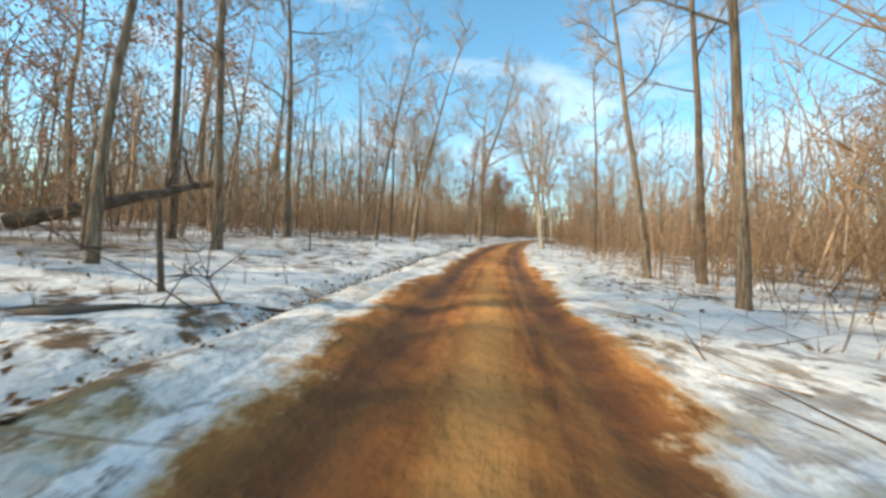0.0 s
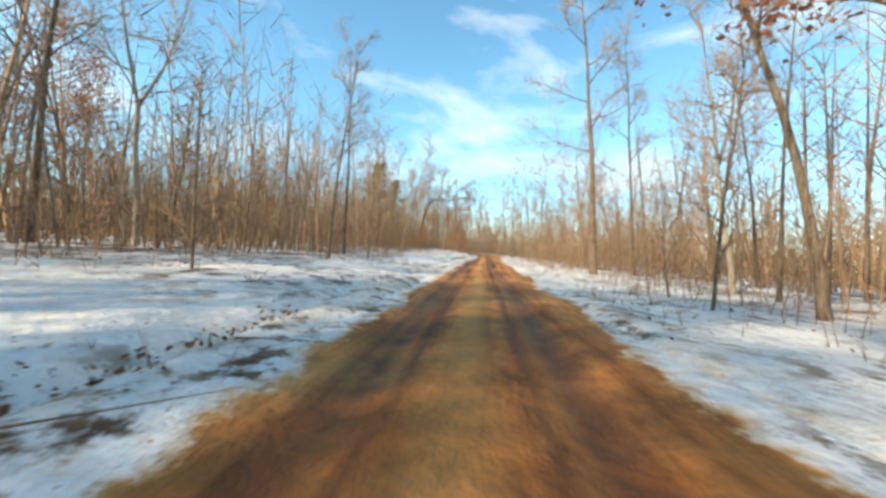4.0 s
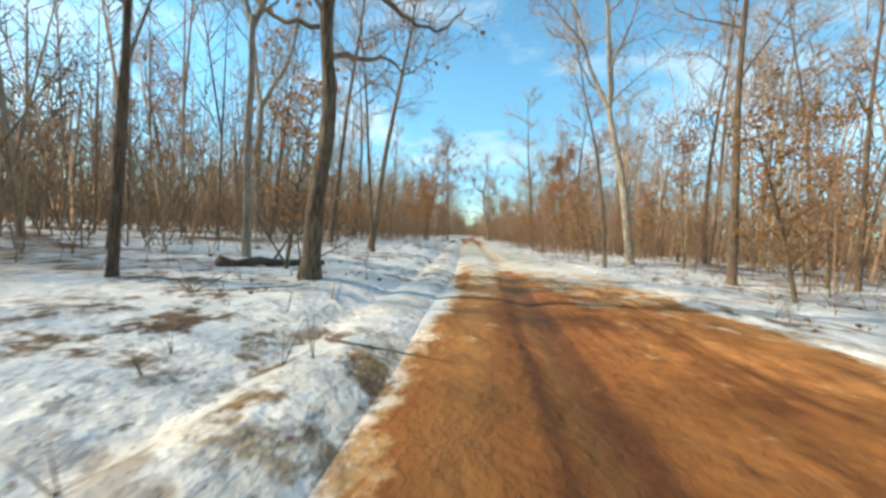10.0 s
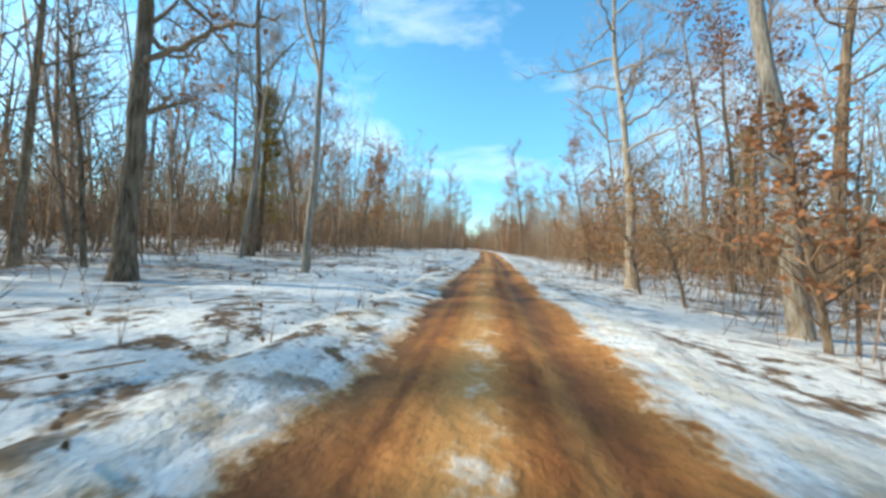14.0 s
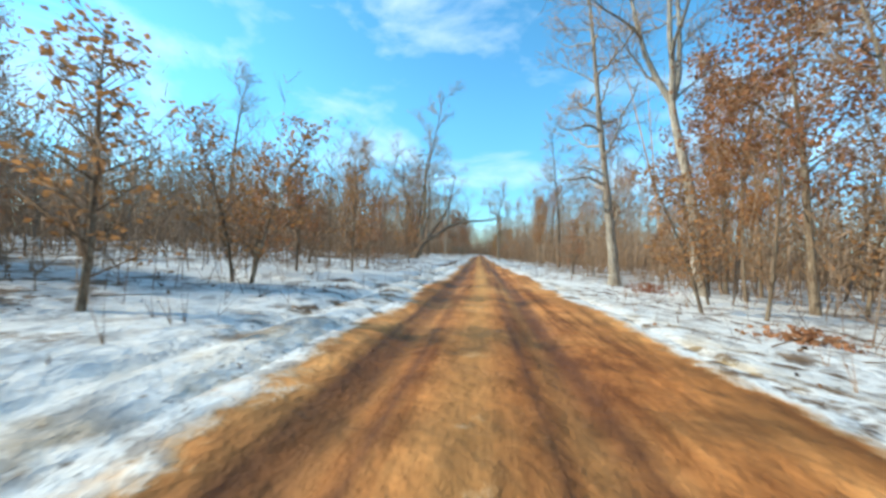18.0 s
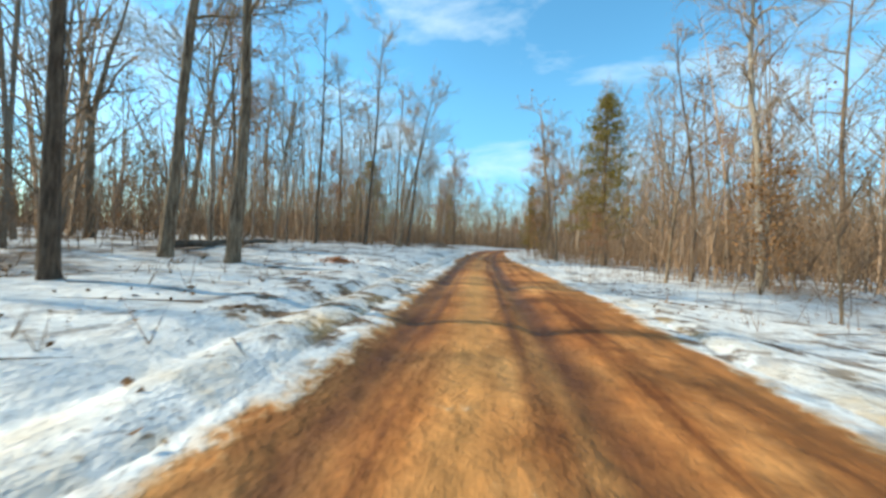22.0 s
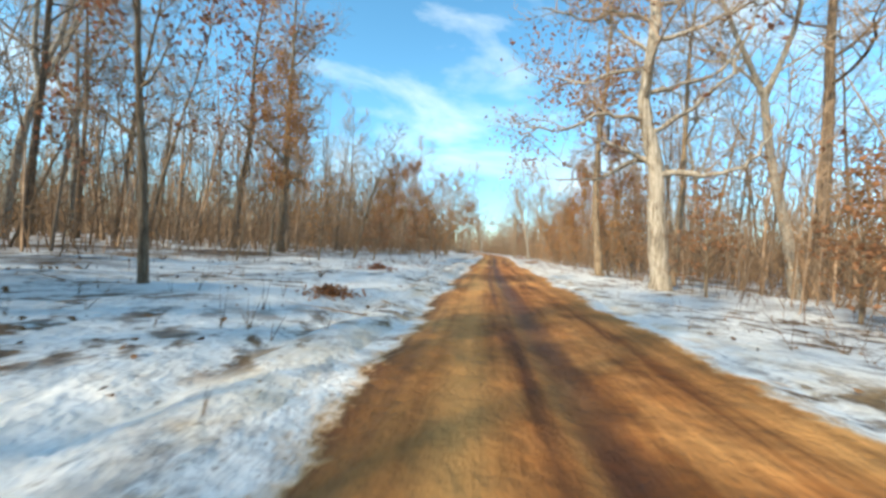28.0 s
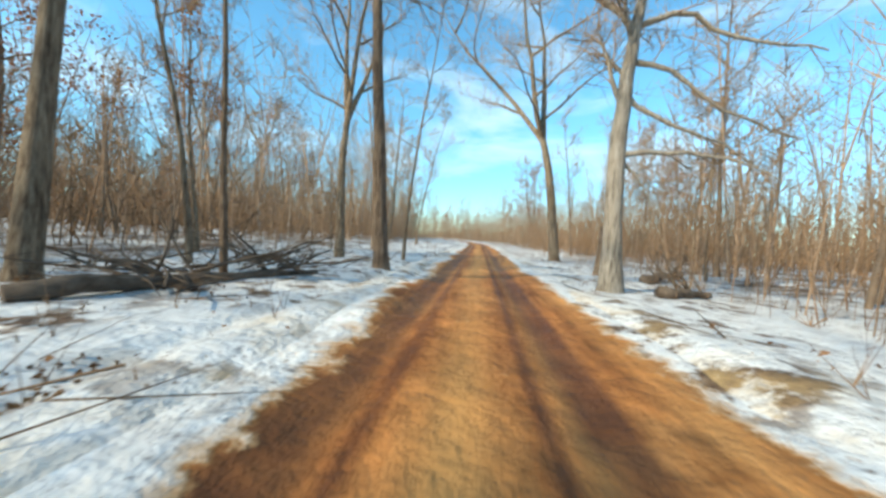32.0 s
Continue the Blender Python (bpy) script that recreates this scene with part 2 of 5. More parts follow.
def road_material():
    m, nt, b = material("orange_mud", 0.6, 0.0, 10, 0.22)
    big = noise_node(nt, 0.35, 5.0, 0.6)
    col = ramp(nt, big, [(0.34, (0.29, 0.105, 0.028)), (0.5, (0.49, 0.196, 0.056)), (0.66, (0.68, 0.325, 0.108))])
    # streaks that wheels have dragged along the track
    way = nt.nodes.new("ShaderNodeCombineXYZ")
    nt.links.new(attribute(nt, "across"), way.inputs["X"])
    nt.links.new(mathn(nt, "MULTIPLY", attribute(nt, "along"), 0.07), way.inputs["Y"])
    drag = nt.nodes.new("ShaderNodeTexNoise")
    drag.inputs["Scale"].default_value, drag.inputs["Detail"].default_value, drag.inputs["Roughness"].default_value = 2.6, 5.0, 0.62
    nt.links.new(way.outputs["Vector"], drag.inputs["Vector"])
    col = blend(nt, 1.0, col, ramp(nt, drag.outputs["Fac"], [(0.36, (0.36, 0.28, 0.22)), (0.47, (0.86, 0.81, 0.76)), (0.55, (1.10, 1.10, 1.08)), (0.66, (1.36, 1.44, 1.5))]), "MULTIPLY")
    grain = ramp(nt, noise_node(nt, 7.0, 6.0, 0.7), [(0.25, (0.68, 0.66, 0.64)), (0.75, (1.2, 1.2, 1.18))])
    col = blend(nt, 1.0, col, grain, "MULTIPLY")
    clods = ramp(nt, noise_node(nt, 1.7, 5.0, 0.65), [(0.36, (0.58, 0.54, 0.50)), (0.5, (1.0, 1.0, 1.0)), (0.64, (1.24, 1.22, 1.18))])
    col = blend(nt, 1.0, col, clods, "MULTIPLY")
    col = blend(nt, mathn(nt, "MULTIPLY", attribute(nt, "ridge"), 0.75), col, (0.70, 0.365, 0.115))
    # dark red-brown mud, with tree shade painted into the same colour
    col = blend(nt, attribute(nt, "tone"), col, (0.25, 0.08, 0.021))
    wet = attribute(nt, "wet")
    patchy = span(nt, noise_node(nt, 0.9, 5.0, 0.65), 0.30, 0.62, 0.55, 1.0)
    col = blend(nt, mathn(nt, "MULTIPLY", wet, patchy), col, (0.10, 0.034, 0.011))
    snow = attribute(nt, "snow")
    edge = mathn(nt, "ADD", snow, mathn(nt, "MULTIPLY", mathn(nt, "SUBTRACT", noise_node(nt, 1.6, 7.0, 0.75), 0.5), 2.4))
    cover = span(nt, edge, 0.42, 0.66)
    dirty = blend(nt, span(nt, edge, 0.5, 0.95), (0.62, 0.36, 0.15), blend(nt, attribute(nt, "slush"), snow_and_litter(nt, None), (0.66, 0.52, 0.32)))
    col = blend(nt, cover, col, dirty)
    nt.links.new(col, b.inputs["Base Color"])
    nt.links.new(span(nt, wet, 0.0, 1.0, 0.8, 0.62), b.inputs["Roughness"])
    snow_bump(nt, b, 0.95, 0.11)
    return m


SNOW, MUD = ground_material(), road_material()

# ---- the line of the road: stations u (one unit is 14 to 31 m) ----
_u = np.array([r[0] for r in PATH])
_px, _py = np.array([r[1] for r in PATH]), np.array([r[2] for r in PATH])
_fine = np.arange(0, 32.001, 0.02)


def smooth(values):
    out = np.interp(_fine, _u, values)
    k = np.hanning(27)
    k /= k.sum()
    ext = np.concatenate([2 * out[0] - out[13:0:-1], out, 2 * out[-1] - out[-2:-15:-1]])
    return np.convolve(ext, k, "valid")


_fx, _fy = smooth(_px), smooth(_py)
_d0 = np.array([_fx[20] - _fx[0], _fy[20] - _fy[0]]) / 20
_d1 = np.array([_fx[-1] - _fx[-21], _fy[-1] - _fy[-21]]) / 20
_nb, _nf = 120, 480
LU = np.concatenate([-0.02 * np.arange(_nb, 0, -1), _fine, 32 + 0.02 * np.arange(1, _nf + 1)])
_turn = np.radians(np.clip(np.arange(_nf) - 90, 0, 300) * 0.13)
_ex, _ey = np.cumsum(_d1[0] * np.cos(_turn) - _d1[1] * np.sin(_turn)), np.cumsum(_d1[0] * np.sin(_turn) + _d1[1] * np.cos(_turn))
LX = np.concatenate([_fx[0] - _d0[0] * np.arange(_nb, 0, -1), _fx, _fx[-1] + _ex])
LY = np.concatenate([_fy[0] - _d0[1] * np.arange(_nb, 0, -1), _fy, _fy[-1] + _ey])
_tx, _ty = np.gradient(LX), np.gradient(LY)
_tl = np.hypot(_tx, _ty)
_tx, _ty = _tx / _tl, _ty / _tl
LS = np.concatenate([[0], np.cumsum(np.hypot(np.diff(LX), np.diff(LY)))])


def spot(u, lat):
    """World x, y at a station, lat metres to the right of the line."""
    x, y, tx, ty = (np.interp(u, LU, k) for k in (LX, LY, _tx, _ty))
    return x + ty * lat, y - tx * lat


def u_of(s):
    return np.interp(s, LS, LU)


def heading(u):
    return math.degrees(math.atan2(-np.interp(u, LU, _tx), np.interp(u, LU, _ty)))


EDGE_LEFT = [(-3, -1.45), (0, -1.45), (1, -1.6), (2, -1.42), (3, -1.75), (4.5, -1.6), (5.5, -1.3), (6.2, -1.1), (7.2, -0.9), (7.6, -1.05), (8.2, -0.7), (9.2, -0.47), (10.2, -0.53), (11, -0.8), (12, -1.1), (13, -1.45),
             (14.2, -1.15), (15.5, -1.2), (17.2, -1.35), (18.2, -1.55), (21.1, -1.55), (22.1, -1.3), (23.1, -1.45), (24.1, -1.8), (25.5, -1.3), (27.1, -1.1), (28.2, -0.95), (29.2, -0.8), (30.3, -0.85), (31.2, -1.2), (32.2, -1.45), (60, -1.45)]
EDGE_RIGHT = [(-3, 1.3), (0, 1.3), (1.2, 1.6), (1.6, 1.8), (2.2, 1.5), (3.2, 1.9), (4.5, 2.0), (6.3, 2.3), (6.7, 3.2), (7.3, 5.2), (8.3, 5.2), (9.3, 3.9), (10.3, 3.8), (11, 3.0), (12, 2.3), (13.2, 1.85), (14.3, 1.4),
              (16.5, 2.0), (17.2, 2.7), (18.3, 2.4), (19.2, 1.9), (21.2, 1.75), (22.3, 2.7), (23.2, 2.15), (24.3, 1.55), (25.5, 1.8), (27.2, 2.2), (28.3, 2.65), (29.3, 2.9), (30.3, 3.3), (31.3, 2.8), (32.3, 1.75), (60, 1.75)]
EDGE_U, EDGE_L = zip(*EDGE_LEFT)
_ru, _rr = zip(*EDGE_RIGHT)
# snow lying on the whole road, on its crown, and on its shoulders, by station
COVER_U = [-3, 10.0, 10.35, 10.6, 11.5, 12.2, 12.8, 13.5, 15, 20, 50]
COVER = [0.0, 0.0, 0.4, 1.0, 0.95, 0.75, 0.25, 0.15, 0.1, 0.0, 0.0]
# darker, redder mud by station, part of it shade put into the colour
TONE_U = [-3, 0, 2, 4, 6, 6.9, 7.4, 8.2, 9, 10.3, 11, 13, 15, 17, 20, 22, 24, 26, 27.5, 30, 32, 50]
TONE = [0.6, 0.6, 0.35, 0.3, 0.05, 0.35, 0.7, 0.8, 0.8, 0.7, 0.2, 0.5, 0.2, 0.15, 0.1, 0.35, 0.8, 0.4, 0.1, 0.05, 0.25, 0.3]
CROWN_U = [-3, 11, 12, 13, 14, 15, 16.5, 18, 20.5, 22.5, 23, 24, 25, 26.5, 27.2, 28, 50]
CROWN = [0.05, 0.1, 0.6, 0.5, 0.45, 0.3, 0.1, 0.2, 0.25, 0.2, 0.5, 0.35, 0.1, 0.1, 0.4, 0.05, 0.05]


def rnd(x, y, s, seed=0.0):
    return noise.noise(Vector((x * s + seed, y * s - seed, seed * 1.7)))


def mesh_from(name, verts, faces, mat, smooth_faces=True):
    me = bpy.data.meshes.new(name)
    me.from_pydata(verts, [], faces)
    me.materials.append(mat)
    if smooth_faces:
        me.polygons.foreach_set("use_smooth", [True] * len(me.polygons))
    me.update()
    return me


def grid_faces(rows, cols):
    return [(r * cols + c, r * cols + c + 1, (r + 1) * cols + c + 1, (r + 1) * cols + c) for r in range(rows - 1) for c in range(cols - 1)]


def scalar(me, name, values):
    me.attributes.new(name, "FLOAT", "POINT").data.foreach_set("value", np.array(values, dtype=np.float32))


def rut(lat, centre, width):
    return math.exp(-((lat - centre) / width) ** 2)


def build_road():
    stations = np.arange(0, LS[-1], 0.8)
    inner = [-1.25 + 0.1 * k for k in range(25)]
    cols = 44
    verts, snow, wet, ridge, tone, across, along, slush = [], [], [], [], [], [], [], []
    for s in stations:
        u = float(u_of(s))
        left, right = np.interp(u, EDGE_U, EDGE_L) - 0.5, np.interp(u, _ru, _rr) + 0.5
        cover, crown = np.interp(u, COVER_U, COVER), np.interp(u, CROWN_U, CROWN)
        wobble = 0.14 * rnd(s, 0, 0.05, 3.0)
        lo = [left + (max(left + 0.2, -1.25) - left) * k / 6 for k in range(6)]
        hi = [1.25 + (right - 1.25) * k / 12 for k in range(13)]
        for lat in lo + [max(left + 0.25, k) for k in inner] + hi:
            x, y = spot(u, lat)
            in_rut = max(rut(lat, -0.85 + wobble, 0.3), rut(lat, 0.8 + wobble, 0.3))
            wide = max(rut(lat, -0.85 + wobble, 0.5), rut(lat, 0.8 + wobble, 0.42))
            rough = 0.028 * rnd(x, y, 0.9, 5.0) + 0.014 * rnd(x, y, 2.7, 9.0)
            z = 0.02 - 0.075 * in_rut + rough * (1.2 - 0.6 * in_rut)
            rim = min(lat - left, right - lat)
            z += -0.05 * max(0.0, 1 - rim / 0.3) ** 2 + (0.015 + 0.06 * rnd(x, y, 0.5, 27.0) + 0.04 * rnd(x, y, 1.7, 28.0)) * rut(rim, 0.6, 0.35)
            verts.append((x, y, z))
            across.append(lat)
            along.append(float(s))
            slush.append(0.75 * float(cover) * min(1.0, max(0.0, rim / 0.9)) * min(1.0, max(0.2, 0.65 + 0.7 * rnd(s, lat * 3, 0.15, 51.0))))
            shoulder = min(1.0, max(0.0, (1.0 - rim - 0.35 * rnd(x, y, 0.33, 37.0)) / 0.55))
            mid = rut(lat, 0.0 + wobble, 0.34)
            patch = 0.5 + 0.5 * rnd(s, lat * 3, 0.11, 21.0)
            snow.append(min(1.3, max(cover * (1.1 - np.interp(cover, (0.75, 0.95), (0.7, 0.34)) * wide), crown * mid * (0.6 + 0.8 * patch), 1.05 * shoulder ** 1.3)))
            line = max(rut(lat, -1.05 + wobble, 0.09), 0.9 * rut(lat, -0.55 + wobble, 0.06), 0.9 * rut(lat, 0.45 + wobble, 0.06), rut(lat, 0.95 + wobble, 0.09)) * (0.55 + 0.9 * max(0.0, 0.4 + rnd(s, lat, 0.13, 33.0)))
            # stronger on the left of the wide bend: painted shade of the woods there
            shade_left = np.interp(lat, (0.9, 2.4), (1.25, 0.5)) if right > 3.6 and u < 11 else 1.0
            tone.append(float(np.interp(u, TONE_U, TONE) * shade_left) * min(1.0, max(0.0, 0.75 + 0.6 * rnd(s, lat * 4, 0.07, 39.0))))
            ridge.append(min(1.0, max(rut(lat, -0.05 + wobble, 0.24), 0.8 * rut(lat, 0.68 + wobble, 0.10), 0.6 * rut(lat, -0.8 + wobble, 0.10), 0.35 * max(0.0, 1 - abs(rim - 0.9) / 0.45)) * (0.5 + 0.9 * max(0.0, 0.4 + rnd(s, lat * 2, 0.17, 35.0)))))
            wet.append(min(1.0, max(max(rut(lat, -0.85 + wobble, 0.2), rut(lat, 0.8 + wobble, 0.2)) * (0.6 + 0.8 * max(0.0, 0.5 + rnd(s, 0, 0.06, 31.0))), line)) * (1 - 0.65 * cover))
    me = mesh_from("road", verts, grid_faces(len(stations), cols), MUD)
    scalar(me, "snow", snow)
    scalar(me, "wet", wet)
    scalar(me, "ridge", ridge)
    scalar(me, "tone", tone)
    scalar(me, "across", across)
    scalar(me, "along", along)
    scalar(me, "slush", slush)
    return tagged(new("road", me), "rutted orange mud track with melting snow edges", "road", kind="structure")


# height of the bank on the left, by station
BANK_U, BANK = (-3, 5.6, 6.3, 7.0, 9.0, 9.8, 12, 21.5, 22.6, 24, 26.4, 27, 28, 60), (0.05, 0.1, 0.4, 0.45, 0.4, 0.15, 0.05, 0.05, 0.18, 0.1, 0.1, 0.2, 0.05, 0.05)


def ground_z(u, lat, x, y):
    left, right = np.interp(u, EDGE_U, EDGE_L), np.interp(u, _ru, _rr)
    out = max(lat - right, left - lat)
    if out < -0.25:
        return -0.16
    far = min(1.0, max(0.0, out) / 6)
    z = 0.03 * min(1, max(0, out + 0.25) * 4) + 0.10 * rut(out, 0.55, 0.35) * (0.4 + rnd(x, y, 0.25, 13.0))
    z += 0.05 * rut(out, 0.3, 0.45) * rnd(x, y, 0.8, 14.0) + (0.05 + 0.14 * far) * rnd(x, y, 0.16, 17.0) + 0.09 * rnd(x, y, 0.55, 19.0) * min(1, max(0.2, out)) + 0.05 * rnd(x, y, 1.3, 20.0) * min(1, max(0.2, out))
    z += 0.35 * far * rnd(x, y, 0.035, 23.0) + (0.12 * far if lat < 0 else -0.10 * far)
    if lat < 0:
        z -= (0.15 if u < 4.2 else 0.08) * rut(out, 0.95, 0.18)
        z += float(np.interp(u, BANK_U, BANK)) * min(1.0, max(0.0, out - 0.1) / 1.5) ** 1.3
    return z - (0.10 if out < 0.0 else 0.0)


def build_ground():
    stations = np.arange(0, LS[-1], 1.0)
    outs = [0.25, 0.5, 0.72, 0.85, 0.95, 1.05, 1.2, 1.7, 2.3, 3.0, 3.8, 4.8, 6.0, 7.5, 9.5, 12, 15, 19, 24, 30, 40, 55, 68]
    cols = 2 * len(outs) + 4
    verts, away, stain = [], [], []
    for s in stations:
        u = float(u_of(s))
        left, right = np.interp(u, EDGE_U, EDGE_L), np.interp(u, _ru, _rr)
        lats = [left - o for o in reversed(outs)] + [left + 0.05, left + 0.35, right - 0.35, right - 0.05] + [right + o for o in outs]
        for lat in lats:
            x, y = spot(u, lat)
            out = max(lat - right, left - lat)
            edge_far = out > 60
            verts.append((x, y, -0.7 if edge_far else ground_z(u, lat, x, y)))
            away.append(min(1.0, max(0.0, (out - 2.5) / 7)))
            stain.append(max(0.0, 1 - out / 1.5))
    faces = grid_faces(len(stations), cols)
    base = len(verts)
    verts += [(-2500, -2000, -0.72), (2500, -2000, -0.72), (2500, 3000, -0.72), (-2500, 3000, -0.72)]
    faces.append((base, base + 1, base + 2, base + 3))
    away += [1.0] * 4
    stain += [0.0] * 4
    me = mesh_from("ground", verts, faces, SNOW)
    scalar(me, "away", away)
    scalar(me, "stain", stain)
    return tagged(new("ground", me), "thin patchy snow over brown leaf litter", "ground", kind="structure")


build_ground()
build_road()


# ---- trees ----
class Pile:
    """Vertices and faces of one mesh."""

    def __init__(self):
        self.v, self.f = [], []

    def tube(self, pts, radii, sides, close=True):
        base, n = len(self.v), len(pts)
        for i, p in enumerate(pts):
            d = (pts[min(i + 1, n - 1)] - pts[max(i - 1, 0)]).normalized()
            a = d.orthogonal().normalized() if i == 0 else (a - d * a.dot(d)).normalized()
            b = d.cross(a)
            for k in range(sides):
                w = 2 * math.pi * k / sides
                self.v.append(p + (a * math.cos(w) + b * math.sin(w)) * radii[i])
        for i in range(n - 1):
            for k in range(sides):
                k2 = (k + 1) % sides
                self.f.append((base + i * sides + k, base + i * sides + k2, base + (i + 1) * sides + k2, base + (i + 1) * sides + k))
        if close:
            self.f.append(tuple(base + (n - 1) * sides + k for k in range(sides)))

    def join(self, other):
        base = len(self.v)
        self.v += other.v
        self.f += [tuple(base + k for k in f) for f in other.f]

    def spike(self, p, q, r):
        """A three-sided twig that runs out to a point."""
        d = (q - p).normalized()
        a = d.orthogonal().normalized()
        b = d.cross(a)
        base = len(self.v)
        for k in range(3):
            w = 2.0944 * k
            self.v.append(p + (a * math.cos(w) + b * math.sin(w)) * r)
        self.v.append(q)
        self.f += [(base, base + 1, base + 3), (base + 1, base + 2, base + 3), (base + 2, base, base + 3)]

    def leaf(self, p, size, rng):
        """A leaf folded along its midrib."""
        d = Vector((rng.uniform(-1, 1), rng.uniform(-1, 1), rng.uniform(-1, 0.4))).normalized()
        a = d.orthogonal().normalized()
        a = (Matrix.Rotation(rng.uniform(0, 6.28), 3, d) @ a)
        n = d.cross(a)
        base = len(self.v)
        self.v += [p, p + d * size * 0.5 + a * size * 0.36 + n * size * 0.12, p + d * size, p + d * size * 0.5 - a * size * 0.36 + n * size * 0.12]
        self.f += [(base, base + 1, base + 2), (base, base + 2, base + 3)]

    def mesh(self, name, mat, smooth_faces=True):
        return mesh_from(name, self.v, self.f, mat, smooth_faces)


def spine(rng, start, way, length, steps, bend, rise=0.0):
    pts, d, p = [start.copy()], way.normalized(), start.copy()
    for _ in range(steps):
        d = (d + Vector((rng.uniform(-bend, bend), rng.uniform(-bend, bend), rng.uniform(-bend, bend) * 0.6 + rise))).normalized()
        p = p + d * (length / steps)
        pts.append(p.copy())
    return pts


def sideways(rng, d):
    return Matrix.Rotation(rng.uniform(0, 6.28), 3, d) @ d.orthogonal().normalized()


def limbs(rng, wood, twigs, tips, start, way, length, radius, level, twigginess):
    """A limb with its side branches: stout ones in wood, fine ones in twigs."""
    if level == 2:
        d = way.normalized()
        q = start + d * length
        twigs.spike(start, q, radius)
        tips.append(q)
        for _ in range(2):
            a = start.lerp(q, rng.uniform(0.15, 0.85))
            twigs.spike(a, a + (d * rng.uniform(0.3, 0.9) + sideways(rng, d) * 0.8 + Vector((0, 0, 0.15))) * length * rng.uniform(0.35, 0.65), radius * 0.7)
        return
    steps = 5 if level == 0 else 2
    pts = spine(rng, start, way, length, steps, 0.34 if level == 0 else 0.3, 0.07)
    if level == 0:
        wood.tube(pts, [radius * (1 - 0.8 * i / steps) for i in range(steps + 1)], 5, False)
    else:
        for i in range(steps):
            twigs.spike(pts[i], pts[i + 1] + (pts[i + 1] - pts[i]) * 0.35, radius * (1 - 0.35 * i))
    tips.append(pts[-1])
    kids = (8, 7)[level] * twigginess
    kids = int(kids) + (rng.random() < kids % 1)
    for k in range(kids):
        at = min(0.999, 0.22 + 0.78 * (k + rng.random()) / max(kids, 1))
        i = int(at * steps)
        p = pts[i].lerp(pts[i + 1], at * steps - i)
        d = (pts[i + 1] - pts[i]).normalized()
        w = (d * rng.uniform(0.5, 0.95) + sideways(rng, d) * rng.uniform(0.6, 1.0) + Vector((0, 0, 0.2))).normalized()
        ln = length * rng.uniform(0.36, 0.6) if level == 0 else length * rng.uniform(0.45, 0.8)
        limbs(rng, wood, twigs, tips, p, w, ln, max(radius * 0.34, 0.022) if level == 0 else 0.012, level + 1, twigginess)


def crown_mesh(stout, fine, mat):
    n = len(stout.f)
    stout.join(fine)
    me = stout.mesh("crown", mat)
    me.materials.append(TWIG)
    me.polygons.foreach_set("material_index", [0] * n + [1] * (len(me.polygons) - n))
    return me


